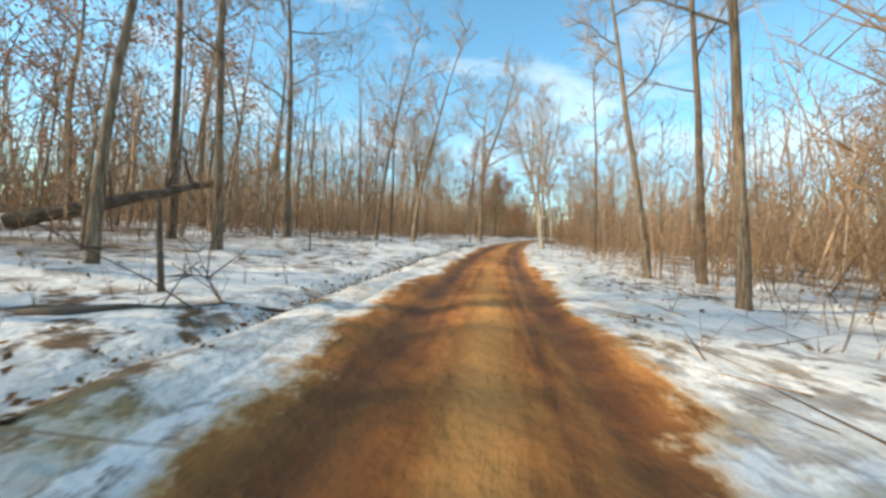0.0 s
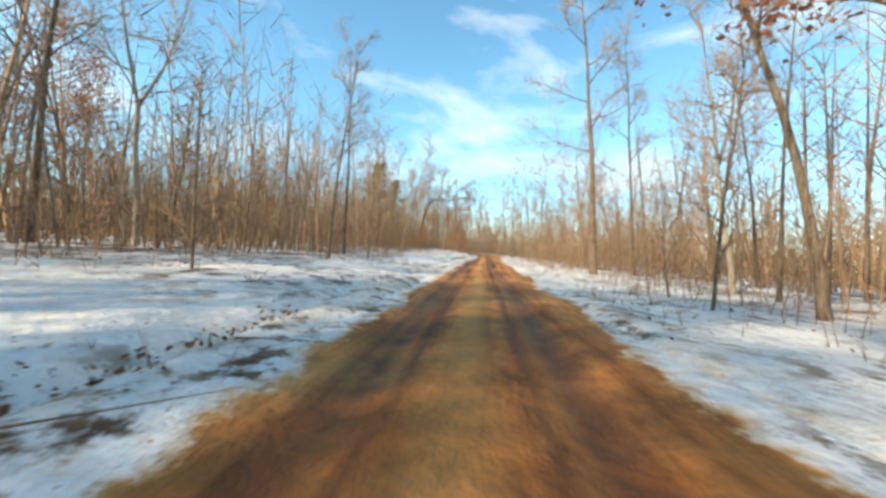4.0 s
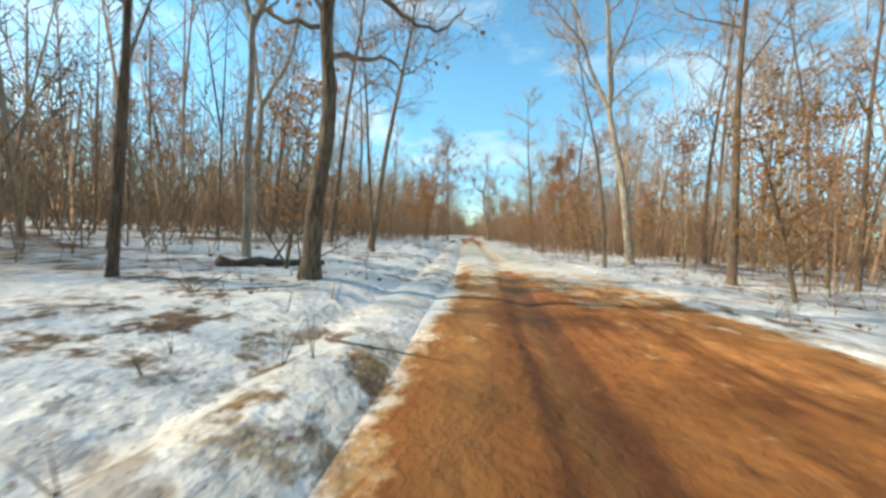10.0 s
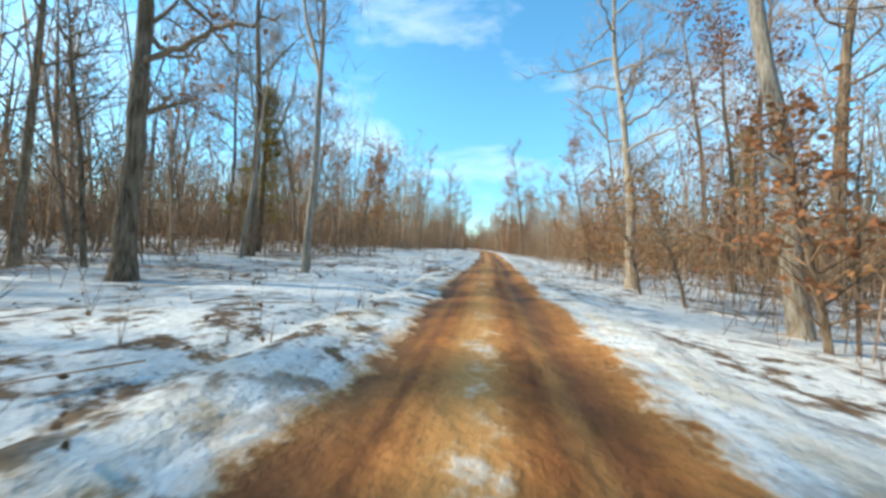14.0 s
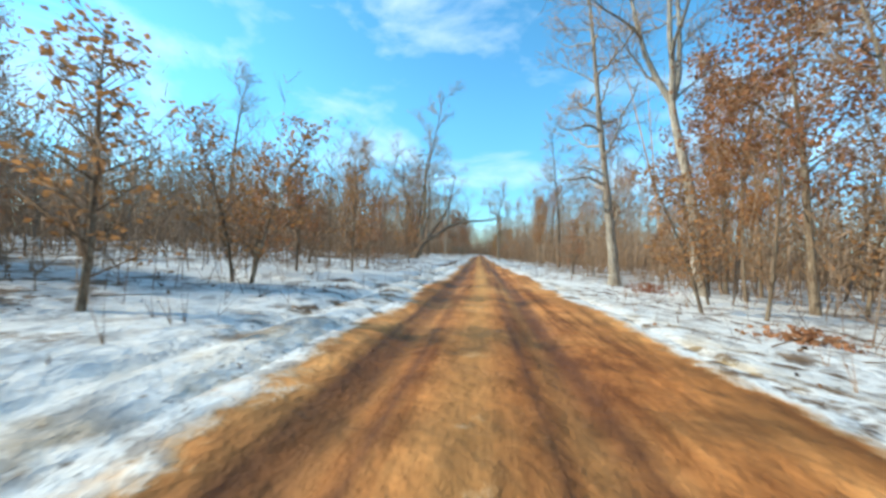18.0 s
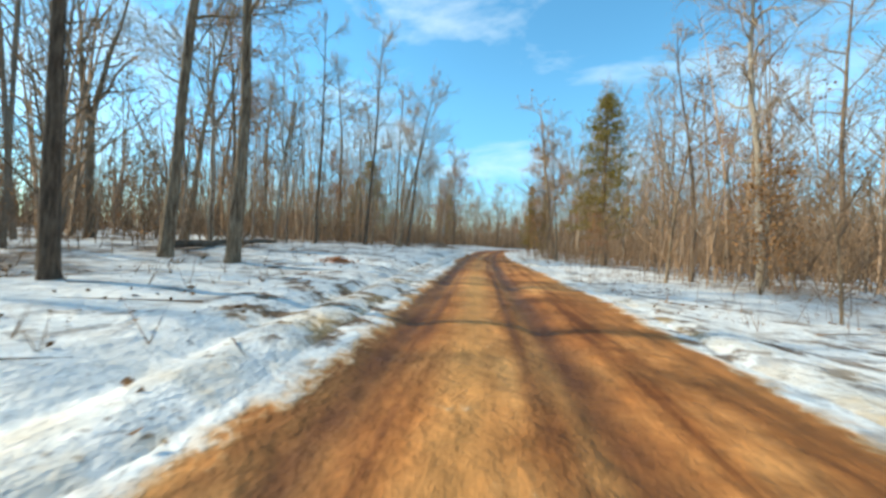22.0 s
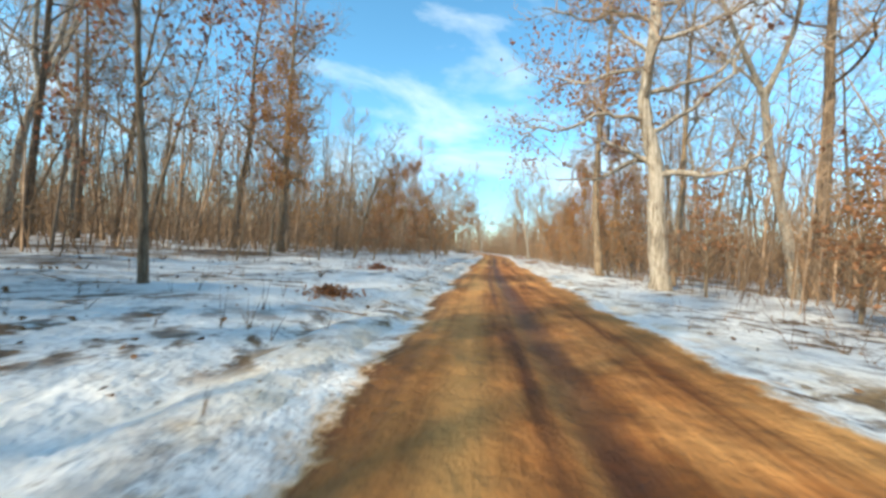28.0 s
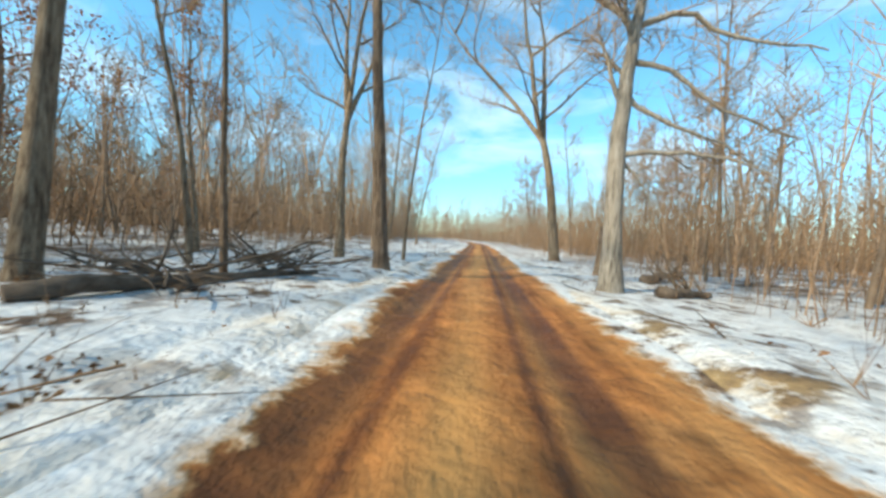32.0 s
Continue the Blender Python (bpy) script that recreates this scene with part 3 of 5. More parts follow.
def build_tree(name, seed, height, radius, bole, spread, count, mat, twigginess=1.0, wobble=0.05, leaves=0, leaf_mat=None, leaf_size=0.16, arch=None, low=0.0, label="", category="tree", snag=False, fork=0):
    rng = random.Random(seed)
    wood, stout, twigs, tips = Pile(), Pile(), Pile(), []
    steps = 10
    lean = Vector((arch[0], 0, 1)) if arch else Vector((rng.uniform(-wobble, wobble), rng.uniform(-wobble, wobble), 1))
    full = height * 0.92
    trunk_len = full * (bole + 0.08) if fork else full
    pts = spine(rng, Vector((0, 0, -0.25)), lean, trunk_len, steps, wobble * 1.3, 0.05 if not arch else 0.0)
    top = 0.62 if fork else 0.34 if snag else 0.14
    radii = [radius * (1.06 if i == 1 else 1 - (1 - top) * (i / steps) ** 1.1) for i in range(steps + 1)]
    wood.tube([pts[0], pts[0].lerp(pts[1], 0.3)] + pts[1:], [radius * 1.55, radius * 1.15] + radii[1:], 8)
    leaders, boughs = [], []
    if fork:
        for k in range(fork):
            w = 6.28 * k / fork + rng.uniform(-0.4, 0.4)
            out = rng.uniform(0.22, 0.5)
            way = (pts[-1] - pts[-3]).normalized() + Vector((math.cos(w) * out, math.sin(w) * out, 0))
            lp = spine(rng, pts[-1] - (pts[-1] - pts[-2]) * 0.5, way, full * (1 - bole) * rng.uniform(0.75, 1.0), 7, 0.15, 0.1)
            bough = Pile()
            bough.tube(lp, [radius * 0.62 * (1 - 0.86 * i / 7) for i in range(8)], 6, False)
            boughs.append(bough)
            leaders.append(lp)
            tips.append(lp[-1])
    for k in range(count):
        if leaders:
            lp = leaders[k % fork]
            at = (k + rng.random()) / count
            i = min(int(at * 7), 6)
            p, at = lp[i].lerp(lp[i + 1], at * 7 - i), bole + (1 - bole) * at
        else:
            at = bole + (1 - bole) * (k + 0.5 * rng.random()) / count
            i = min(int(at * steps), steps - 1)
            p = pts[i].lerp(pts[i + 1], at * steps - i)
        w = 2.399 * k + rng.uniform(-0.5, 0.5)
        up = rng.uniform(0.2, 0.8) + (0.5 if at > 0.75 else 0.0) - low
        d = Vector((math.cos(w), math.sin(w), up))
        ln = spread * rng.uniform(0.6, 1.1) * (1.15 - 0.6 * max(0, at - bole) / (1 - bole))
        limbs(rng, stout, twigs, tips, p, d, ln, max(0.03, radius * rng.uniform(0.26, 0.44) * (1.1 - 0.5 * at)), 0, twigginess)
    if arch:
        for at, ln, up in arch[1]:
            i = min(int(at * steps), steps - 1)
            limbs(rng, stout, twigs, tips, pts[i], Vector((1, rng.uniform(-0.25, 0.25), up)), ln, radius * 0.5, 0, twigginess)
    tree = new(name)
    new("trunk", wood.mesh("trunk", mat)).parent = tree
    for bough in boughs:
        new("limb", bough.mesh("limb", mat)).parent = tree
    new("crown", crown_mesh(stout, twigs, mat)).parent = tree
    if leaves:
        lf = Pile()
        for _ in range(leaves):
            c = tips[rng.randrange(len(tips))]
            for _ in range(rng.randint(2, 5)):
                lf.leaf(c + Vector((rng.gauss(0, 0.25), rng.gauss(0, 0.25), rng.gauss(-0.05, 0.2))), leaf_size * rng.uniform(0.7, 1.3), rng)
        new("leaves", lf.mesh("leaves", leaf_mat, False)).parent = tree
    tagged(tree, label, category, "trees along the track")
    tree["girth"] = 2 * radius
    return tree


def shaped_tree(name, seed, stems, mat, label, leaves=0, leaf_mat=None, twigginess=1.0, depth=0.08):
    """A tree whose trunk and main limbs follow given bends: rows of (across, height), thickness at both ends, side limbs, their length."""
    rng = random.Random(seed)
    wood, stout, twigs, tips, boughs = Pile(), Pile(), Pile(), [], []
    for k, (bends, r0, r1, count, reach) in enumerate(stems):
        slant = rng.uniform(-depth, depth) if k else 0.0
        base = bends[0]
        rough = [Vector((x, slant * math.hypot(x - base[0], z - base[1]), z)) for x, z in bends]
        pts = []
        for i in range(len(rough) - 1):
            for j in range(3):
                before, after = rough[max(i - 1, 0)], rough[min(i + 2, len(rough) - 1)]
                f = j / 3
                bow = (rough[i] - before) * (f * (1 - f) ** 2 * 0.5) - (after - rough[i + 1]) * (f * f * (1 - f) * 0.5)
                pts.append(rough[i].lerp(rough[i + 1], f) + bow + Vector((rng.gauss(0, 0.03), rng.gauss(0, 0.05), rng.gauss(0, 0.03))) * (1 if k else 0.5))
        pts.append(rough[-1])
        n = len(pts)
        radii = [(r0 + (r1 - r0) * (i / (n - 1)) ** 0.85) * rng.uniform(0.92, 1.1) for i in range(n)]
        if k == 0:
            pts[0].z -= 0.25
            radii[0] *= 1.45
            wood.tube(pts, radii, 10)
        else:
            bough = Pile()
            bough.tube(pts, radii, 7, False)
            boughs.append(bough)
        tips.append(pts[-1])
        for j in range(count):
            at = 0.3 + 0.7 * (j + rng.random()) / count
            i = min(int(at * (n - 1)), n - 2)
            d = (pts[i + 1] - pts[i]).normalized()
            way = (d * 0.6 + sideways(rng, d) * 0.9 + Vector((0, 0, 0.25))).normalized()
            limbs(rng, stout, twigs, tips, pts[i], way, reach * rng.uniform(0.6, 1.2), max(0.02, radii[i] * 0.45), 0 if reach > 1.6 else 1, twigginess)
    tree = new(name)
    new("trunk", wood.mesh("trunk", mat)).parent = tree
    for bough in boughs:
        new("limb", bough.mesh("limb", mat)).parent = tree
    new("crown", crown_mesh(stout, twigs, mat)).parent = tree
    if leaves:
        lf = Pile()
        for _ in range(leaves):
            c = tips[rng.randrange(len(tips))]
            for _ in range(rng.randint(2, 5)):
                lf.leaf(c + Vector((rng.gauss(0, 0.25), rng.gauss(0, 0.25), rng.gauss(-0.05, 0.2))), 0.16 * rng.uniform(0.7, 1.3), rng)
        new("leaves", lf.mesh("leaves", leaf_mat, False)).parent = tree
    tagged(tree, label, "tree", "trees along the track")
    tree["girth"] = 2 * stems[0][1]
    return tree


def crooked_oak(name, seed, low, count, reach, mat, label, leaves=0, leaf_mat=None):
    """An oak with a stout bent trunk and zigzag limbs that start low metres up."""
    rng = random.Random(seed)
    line, x = [], 0.0
    for h in (0.0, 1.8, 3.6, 5.6, 7.8, 10.2, 13.0, 15.5):
        line.append((x, h))
        x += rng.uniform(-0.32, 0.32) * (0.5 + h / 8)
    stems = [(line, 0.25, 0.05, 7, 2.2)]
    for k in range(count):
        h = low + (13.0 - low) * (k + 0.4 * rng.random()) / count
        x = float(np.interp(h, [b for _, b in line], [a for a, _ in line]))
        side, rise = (1 if k % 2 else -1), rng.uniform(-0.1, 0.7)
        length = reach * rng.uniform(0.7, 1.15) * (1.1 - 0.5 * h / 15)
        bends = [(x, h)]
        for _ in range(5):
            x, h = x + side * math.cos(rise) * length / 5, h + math.sin(rise) * length / 5
            bends.append((x, h))
            rise += rng.uniform(-0.75, 0.8)
            rise = min(1.35, max(-0.55, rise))
        stems.append((bends, 0.10 * rng.uniform(0.7, 1.1) * (1.2 - h / 22), 0.018, 6, 1.25))
    return shaped_tree(name, seed, stems, mat, label, leaves, leaf_mat, 1.0, 0.9)


def build_sapling(name, seed, height, label, leaves=0):
    """A slim upright sapling with many fine shoots."""
    rng = random.Random(seed)
    wood, twigs, lf = Pile(), Pile(), Pile()
    pts = spine(rng, Vector((0, 0, -0.1)), Vector((rng.uniform(-0.1, 0.1), rng.uniform(-0.1, 0.1), 1)), height, 5, 0.08)
    wood.tube(pts, [0.045, 0.04, 0.032, 0.024, 0.016, 0.006], 5)
    for k in range(34):
        at = 0.12 + 0.85 * k / 34
        i = min(int(at * 5), 4)
        p = pts[i].lerp(pts[i + 1], at * 5 - i)
        w = 2.4 * k
        ln = height * 0.27 * (1.1 - at) * rng.uniform(0.6, 1.3) + 0.3
        q = p + Vector((math.cos(w), math.sin(w), rng.uniform(0.5, 1.4))) * ln * 0.75
        twigs.spike(p, q, 0.017)
        for _ in range(3):
            a = p.lerp(q, rng.uniform(0.3, 0.9))
            b = a + Vector((rng.uniform(-1, 1), rng.uniform(-1, 1), rng.uniform(0.0, 1.2))) * ln * 0.4
            twigs.spike(a, b, 0.011)
            for _ in range(leaves):
                lf.leaf(a.lerp(b, rng.random()) + Vector((rng.gauss(0, 0.1), rng.gauss(0, 0.1), 0)), 0.092 * rng.uniform(0.7, 1.3), rng)
    tree = new(name)
    new("trunk", wood.mesh("trunk", BARK)).parent = tree
    new("crown", twigs.mesh("crown", BRUSH)).parent = tree
    if leaves:
        new("leaves", lf.mesh("leaves", LEAF if seed % 2 else LEAF_GOLD, False)).parent = tree
    tagged(tree, label, "sapling", "saplings along the verge")
    tree["girth"] = 0.09
    return tree


def build_cedar(name, seed, height, width, label, low=0.17, stout=0.15, full=18, tuft=28):
    rng = random.Random(seed)
    wood, crown, boughs = Pile(), Pile(), Pile()
    pts = spine(rng, Vector((0, 0, -0.2)), Vector((0, 0, 1)), height, 8, 0.03)
    wood.tube(pts, [stout * (1.05 - i / 8.4) + 0.01 for i in range(9)], 7)
    n = int(height * full)
    for k in range(n):
        at = low + (1 - low) * (k / n) ** 0.9
        i = min(int(at * 8), 7)
        p = pts[i].lerp(pts[i + 1], at * 8 - i)
        w = rng.uniform(0, 6.28)
        reach = width * (1.02 - at) ** 0.75 * rng.uniform(0.45, 1.1) + 0.12
        d = Vector((math.cos(w), math.sin(w), rng.uniform(-0.1, 0.55)))
        q = p + d * reach
        boughs.spike(p, q, 0.022)
        for _ in range(3):
            c = p.lerp(q, rng.uniform(0.3, 1.05))
            for _ in range(tuft):
                e = c + Vector((rng.gauss(0, 0.13), rng.gauss(0, 0.13), rng.gauss(0.0, 0.09)))
                crown.leaf(e, rng.uniform(0.05, 0.10), rng)
    tree = new(name)
    crown.join(boughs)
    for nm, pile, mt in (("trunk", wood, DARK), ("crown", crown, NEEDLE)):
        new(nm, pile.mesh(nm, mt, nm == "trunk")).parent = tree
    tagged(tree, label, "conifer", "cedars in the wood")
    tree["girth"] = 0.3
    return tree


KINDS = {
    "O": [build_tree("oak_tree", s, 18, 0.24, 0.34, 4.6, 14, BARK, 1.0, 0.05, fork=3 - s % 2, label="large bare oak with wide crooked limbs in snow") for s in (11, 12, 13)],
    "M": [build_tree("hardwood_tree", s, 18, 0.16, 0.42, 3.4, 10, m, 1.0, 0.038, label=l) for s, m, l in
          ((21, BARK, "tall bare hardwood with a straight grey-brown trunk"), (22, DARK, "tall bare hardwood with dark furrowed bark"),
           (23, BARK, "tall bare hardwood with a slightly bent trunk"), (24, DARK, "slim dark bare hardwood in the forest"))],
    "T": [build_tree("young_tree", s, 14, 0.10, 0.40, 2.2, 8, m, 0.8, 0.045, label="thin bare young tree at the forest edge") for s, m in ((31, BARK), (32, DARK), (33, BARK))],
    "P": [build_tree("pale_tree", s, 18, 0.18, 0.38, 3.6, 12, PALE, 1.0, 0.05, fork=2 + s % 2, label="bare tree with sunlit pale grey bark") for s in (41, 42)],
    "L": [build_tree("leafy_oak", s, 14, 0.15, 0.26, 3.4, 11, BARK, 0.7, 0.06, 800, m, 0.15, label=l) for s, m, l in
          ((51, LEAF, "oak still holding clumps of brown leaves"), (52, LEAF_RED, "oak with dry red-brown leaves still hanging"), (53, LEAF, "slender oak with rusty brown winter leaves"))],
    "Y": [build_tree("young_oak", s, 8, 0.07, 0.12, 1.7, 13, BARK, 0.6, 0.06, 480, m, 0.12, label="young oak thick with orange-brown dry leaves") for s, m in ((61, LEAF), (62, LEAF_GOLD))],
    "F": [build_tree("full_leafed_oak", s, 12, 0.13, 0.22, 3.0, 15, BARK, 0.6, 0.05, 1700, m, 0.15, label=l) for s, m, l in
          ((54, LEAF, "oak full of orange-brown dry leaves"), (55, LEAF_GOLD, "oak glowing with golden-orange dry leaves"))],
    "D": [build_tree("full_leafed_oak", 56, 8.6, 0.12, 0.14, 3.4, 24, BARK, 0.8, 0.04, 2500, LEAF, 0.14, label="bushy oak thick with pinkish-brown dry leaves")],
    "S": [shaped_tree("old_oak", 71, [
        ([(0, 0), (-0.15, 2.0), (-0.35, 4.3), (-0.6, 6.0), (-0.5, 9.0), (0.3, 12.0), (0.0, 15.0)], 0.265, 0.07, 8, 2.6),
        ([(-0.3, 4.1), (-0.9, 4.35), (-1.2, 4.9), (-1.7, 4.85), (-2.2, 5.4), (-2.9, 5.2)], 0.085, 0.02, 7, 1.3),
        ([(-0.4, 5.4), (-1.0, 5.6), (-1.3, 6.3), (-2.3, 6.5), (-2.9, 7.3)], 0.08, 0.02, 6, 1.3),
        ([(-0.3, 4.8), (0.15, 5.0), (0.35, 5.6), (1.4, 6.1), (2.2, 7.2)], 0.085, 0.02, 6, 1.4),
        ([(-0.5, 7.5), (1.2, 8.4), (1.8, 9.6), (3.2, 10.2)], 0.12, 0.03, 6, 1.8),
        ([(-0.5, 8.5), (-2.0, 9.4), (-2.4, 10.8), (-3.8, 11.3)], 0.12, 0.03, 6, 1.8)],
        BARK, "old gnarled oak with a thick trunk and knobby limbs", 70, LEAF_RED)],
    "A": [shaped_tree("leaning_oak", 81, [
        ([(0, 0), (0.35, 0.9), (1.0, 1.9), (2.0, 2.5), (3.2, 3.4), (4.7, 3.95), (7.0, 4.25), (8.4, 4.7)], 0.32, 0.04, 10, 1.2),
        ([(1.1, 2.0), (1.8, 3.2), (2.7, 4.6), (3.3, 6.5), (3.4, 9.0)], 0.19, 0.03, 9, 1.6),
        ([(0.3, 1.0), (-0.4, 2.4), (-0.7, 4.7), (-1.6, 7.1), (-1.7, 9.4)], 0.15, 0.03, 8, 1.8),
        ([(0.7, 1.5), (0.8, 3.0), (1.2, 5.0), (1.05, 8.4)], 0.13, 0.03, 8, 1.6),
        ([(3.0, 3.3), (3.2, 5.2), (3.1, 7.5)], 0.09, 0.02, 8, 1.4),
        ([(4.6, 3.9), (5.0, 4.9), (4.8, 6.6)], 0.07, 0.02, 7, 1.2)],
        DARK, "leaning forked oak with limbs arching over the road", 60, LEAF_RED)],
    "A1": [shaped_tree("arching_oak", 84, [
        ([(0, 0), (-0.2, 3.4), (0.3, 6.5), (1.4, 8.8), (2.4, 9.2), (4.5, 9.0), (6.6, 9.6), (10.4, 9.5)], 0.32, 0.04, 10, 2.2),
        ([(1.0, 8.0), (0.6, 10.0), (0.9, 13.0), (0.5, 15.0)], 0.12, 0.03, 8, 2.2),
        ([(2.6, 9.2), (3.2, 11.0), (3.0, 14.0)], 0.12, 0.02, 8, 2.0),
        ([(0.1, 5.6), (-1.4, 7.4), (-2.0, 10.0), (-3.4, 13.0)], 0.13, 0.03, 8, 2.2),
        ([(4.3, 9.0), (5.4, 8.2), (6.6, 7.4), (7.2, 6.2)], 0.08, 0.02, 7, 1.4)],
        DARK, "bent oak with one great bough reaching sideways", 120, LEAF)],
    "A2": [shaped_tree("drooping_oak", 82, [
        ([(0, 0), (-0.1, 2.95), (0.0, 5.4), (0.15, 6.8), (0.35, 9.0), (0.7, 12.0)], 0.25, 0.05, 8, 2.4),
        ([(0.0, 3.5), (1.1, 3.55), (2.4, 3.45), (3.7, 2.95)], 0.085, 0.02, 9, 1.2),
        ([(0.05, 4.9), (1.1, 4.2), (2.4, 3.8), (3.2, 3.3)], 0.075, 0.02, 8, 1.2),
        ([(0.0, 3.4), (0.5, 2.8), (1.1, 1.95)], 0.05, 0.012, 5, 0.8),
        ([(0.05, 5.8), (1.0, 5.45), (2.1, 4.6), (3.9, 3.9)], 0.09, 0.02, 10, 1.3),
        ([(0.1, 6.6), (1.4, 6.8), (2.8, 6.1), (4.2, 5.9)], 0.09, 0.02, 9, 1.5),
        ([(0.1, 6.3), (-0.6, 7.2), (-1.6, 7.6), (-2.4, 8.8)], 0.11, 0.02, 8, 1.8),
        ([(0.2, 7.8), (1.2, 9.2), (2.6, 9.6), (3.6, 8.9)], 0.1, 0.02, 9, 1.9)],
        PALE, "sunlit oak with pale bark and drooping bare branches")],
    "Q": [crooked_oak("crooked_oak", s, 3.0, 15, 3.5, m, l, n, LEAF_RED) for s, m, l, n in ((171, PALE, "spreading oak with pale bark and crooked limbs", 40), (172, PALE, "sunlit oak with zigzag bare branches", 0), (173, BARK, "gnarled oak with low crooked limbs", 60))],
    "R": [crooked_oak("stout_oak", s, 4.6, 13, 4.6, m, l, n, LEAF) for s, m, l, n in ((181, BARK, "stout oak with long level boughs", 90), (182, BARK, "thick-trunked oak holding some red-brown leaves", 160))],
    "B": [build_sapling("sapling", s, h, "slim bare sapling with many fine brown shoots") for s, h in ((101, 5.5), (102, 6.5), (103, 4.5))],
    "G": [build_sapling("leafy_sapling", s, h, "low sapling with dry orange-brown leaves", 6) for s, h in ((105, 3.2), (106, 4.0))],
    "K": [build_cedar("cedar", s, h, w, "dense olive-green cedar among bare trees") for s, h, w in ((91, 10.0, 2.7), (92, 8.0, 2.3))],
    "C": [build_cedar("cedar", s, h, w, "slim roadside cedar with dense olive-brown foliage", 0.11, 0.10, 17, 27) for s, h, w in ((93, 10.5, 2.2), (94, 9.0, 1.9))],
}
_rng = random.Random(4)
_used = set()


def plant(kind, u, lat, girth=0.0, toward=0.0):
    """Plants a tree of a kind at a station, lat metres to the right of the line."""
    proto = _rng.choice(KINDS[kind])
    x, y = spot(u, lat)
    s = min(1.35, max(0.42, girth / proto["girth"])) if girth else _rng.uniform(0.75, 1.2)
    if kind in "KC":
        s = (0.7 + 1.0 * girth) * _rng.uniform(0.95, 1.1)
    tall = _rng.uniform(0.92, 1.1) * (s ** -0.45)
    shaped = kind in ("A", "A1", "A2", "S")
    if shaped:
        s = tall = 1.0
    spin = heading(u) if shaped else _rng.uniform(0, 360)
    tilt = _rng.uniform(0.0, 4.0) if lat < 0 else -_rng.uniform(3.0, 7.0)
    tilt = toward if toward else 0.0 if shaped else tilt
    h = radians(heading(u))
    axis = Vector((-math.sin(h), math.cos(h), 0))
    m = Matrix.Translation((x, y, float(ground_z(u, lat, x, y)))) @ Matrix.Rotation(radians(tilt), 4, axis) @ Matrix.Rotation(radians(spin), 4, "Z") @ Matrix.Diagonal((s, s, s * tall, 1))
    if proto.name not in _used:
        _used.add(proto.name)
        proto.matrix_basis = m
        return proto
    return copy_thing(proto, m)


plant("T", 0.20, -6.3, 0.17)
plant("M", 0.30, 4.5, 0.20)
plant("M", 0.40, -8.2, 0.45)
plant("M", 0.45, -11.1, 0.28)
plant("T", 0.50, 4.7, 0.25)
plant("M", 0.55, 6.8, 0.30)
plant("M", 0.70, -10.9, 0.35)
plant("T", 0.80, -13.8, 0.47)
plant("T", 0.95, -5.9, 0.20)
plant("T", 1.05, -9.6, 0.22)
plant("T", 1.15, 6.4, 0.33)
plant("M", 1.60, -27.9, 0.60)
plant("M", 2.50, -61.2, 0.60)
plant("O", 2.65, -18.3, 0.55)
plant("T", 2.70, 14.9, 0.44)
plant("M", 2.75, 14.3, 0.60)
plant("L", 2.90, -9.5, 0.33)
plant("M", 2.95, -68.4, 0.60)
plant("O", 3.05, 5.1, 0.42)
plant("T", 3.55, 9.0, 0.21)
plant("M", 3.60, -12.5, 0.28)
plant("M", 3.60, 9.0, 0.52)
plant("K", 3.70, -26.7, 0.60)
plant("M", 3.70, -15.6, 0.60)
plant("L", 3.75, -11.9, 0.60)
plant("L", 3.75, -9.5, 0.28)
plant("M", 3.75, 16.4, 0.43)
plant("T", 3.80, -27.8, 0.46)
plant("T", 3.90, 9.1, 0.41)
plant("L", 3.95, -6.8, 0.20)
plant("M", 3.95, 6.7, 0.60)
plant("L", 4.30, 8.3, 0.60)
plant("L", 4.75, -22.9, 0.60)
plant("M", 5.00, 6.9, 0.60)
plant("M", 6.70, -18.7, 0.38)
plant("K", 6.80, -16.2, 0.95)
plant("K", 6.95, -20.5, 0.80)
plant("T", 7.00, -23.4, 0.45)
plant("A1", 7.10, -11.0, 0.48)
plant("T", 7.10, 23.6, 0.47)
plant("M", 7.90, 23.1, 0.60)
plant("M", 8.60, 14.9, 0.52)
plant("O", 8.65, 59.9, 0.60)
plant("M", 8.85, 38.7, 0.60)
plant("T", 9.10, -23.6, 0.60)
plant("M", 9.35, 28.1, 0.60)
plant("O", 9.50, 37.8, 0.60)
plant("M", 9.70, 13.0, 0.33)
plant("M", 10.00, 31.3, 0.60)
plant("M", 11.15, 31.6, 0.60)
plant("L", 12.65, 18.1, 0.60)
plant("L", 12.75, 26.5, 0.60)
plant("M", 12.95, 19.2, 0.60)
plant("M", 13.00, 17.3, 0.60)
plant("S", 13.20, 3.7, 0.62, toward=-5.5)
plant("T", 13.70, 35.1, 0.60)
plant("M", 13.85, 34.0, 0.60)
plant("K", 14.85, -13.5, 0.05)
plant("M", 14.80, 15.1, 0.54)
plant("M", 15.10, 14.2, 0.60)
plant("Y", 15.20, -9.2, 0.56)
plant("L", 15.20, 7.4, 0.34)
plant("K", 15.55, 24.1, 0.60)
plant("T", 15.60, 37.5, 0.60)
plant("M", 16.80, -7.0, 0.42)
plant("M", 16.95, 7.5, 0.38)
plant("L", 17.85, 16.1, 0.60)
plant("K", 18.15, -20.2, 0.30)
plant("G", 18.12, -4.6, 0.10)
plant("Y", 18.20, -10.5, 0.07)
plant("G", 18.24, -5.0, 0.09)
plant("G", 18.34, -5.6, 0.10)
plant("G", 18.44, -7.2, 0.09)
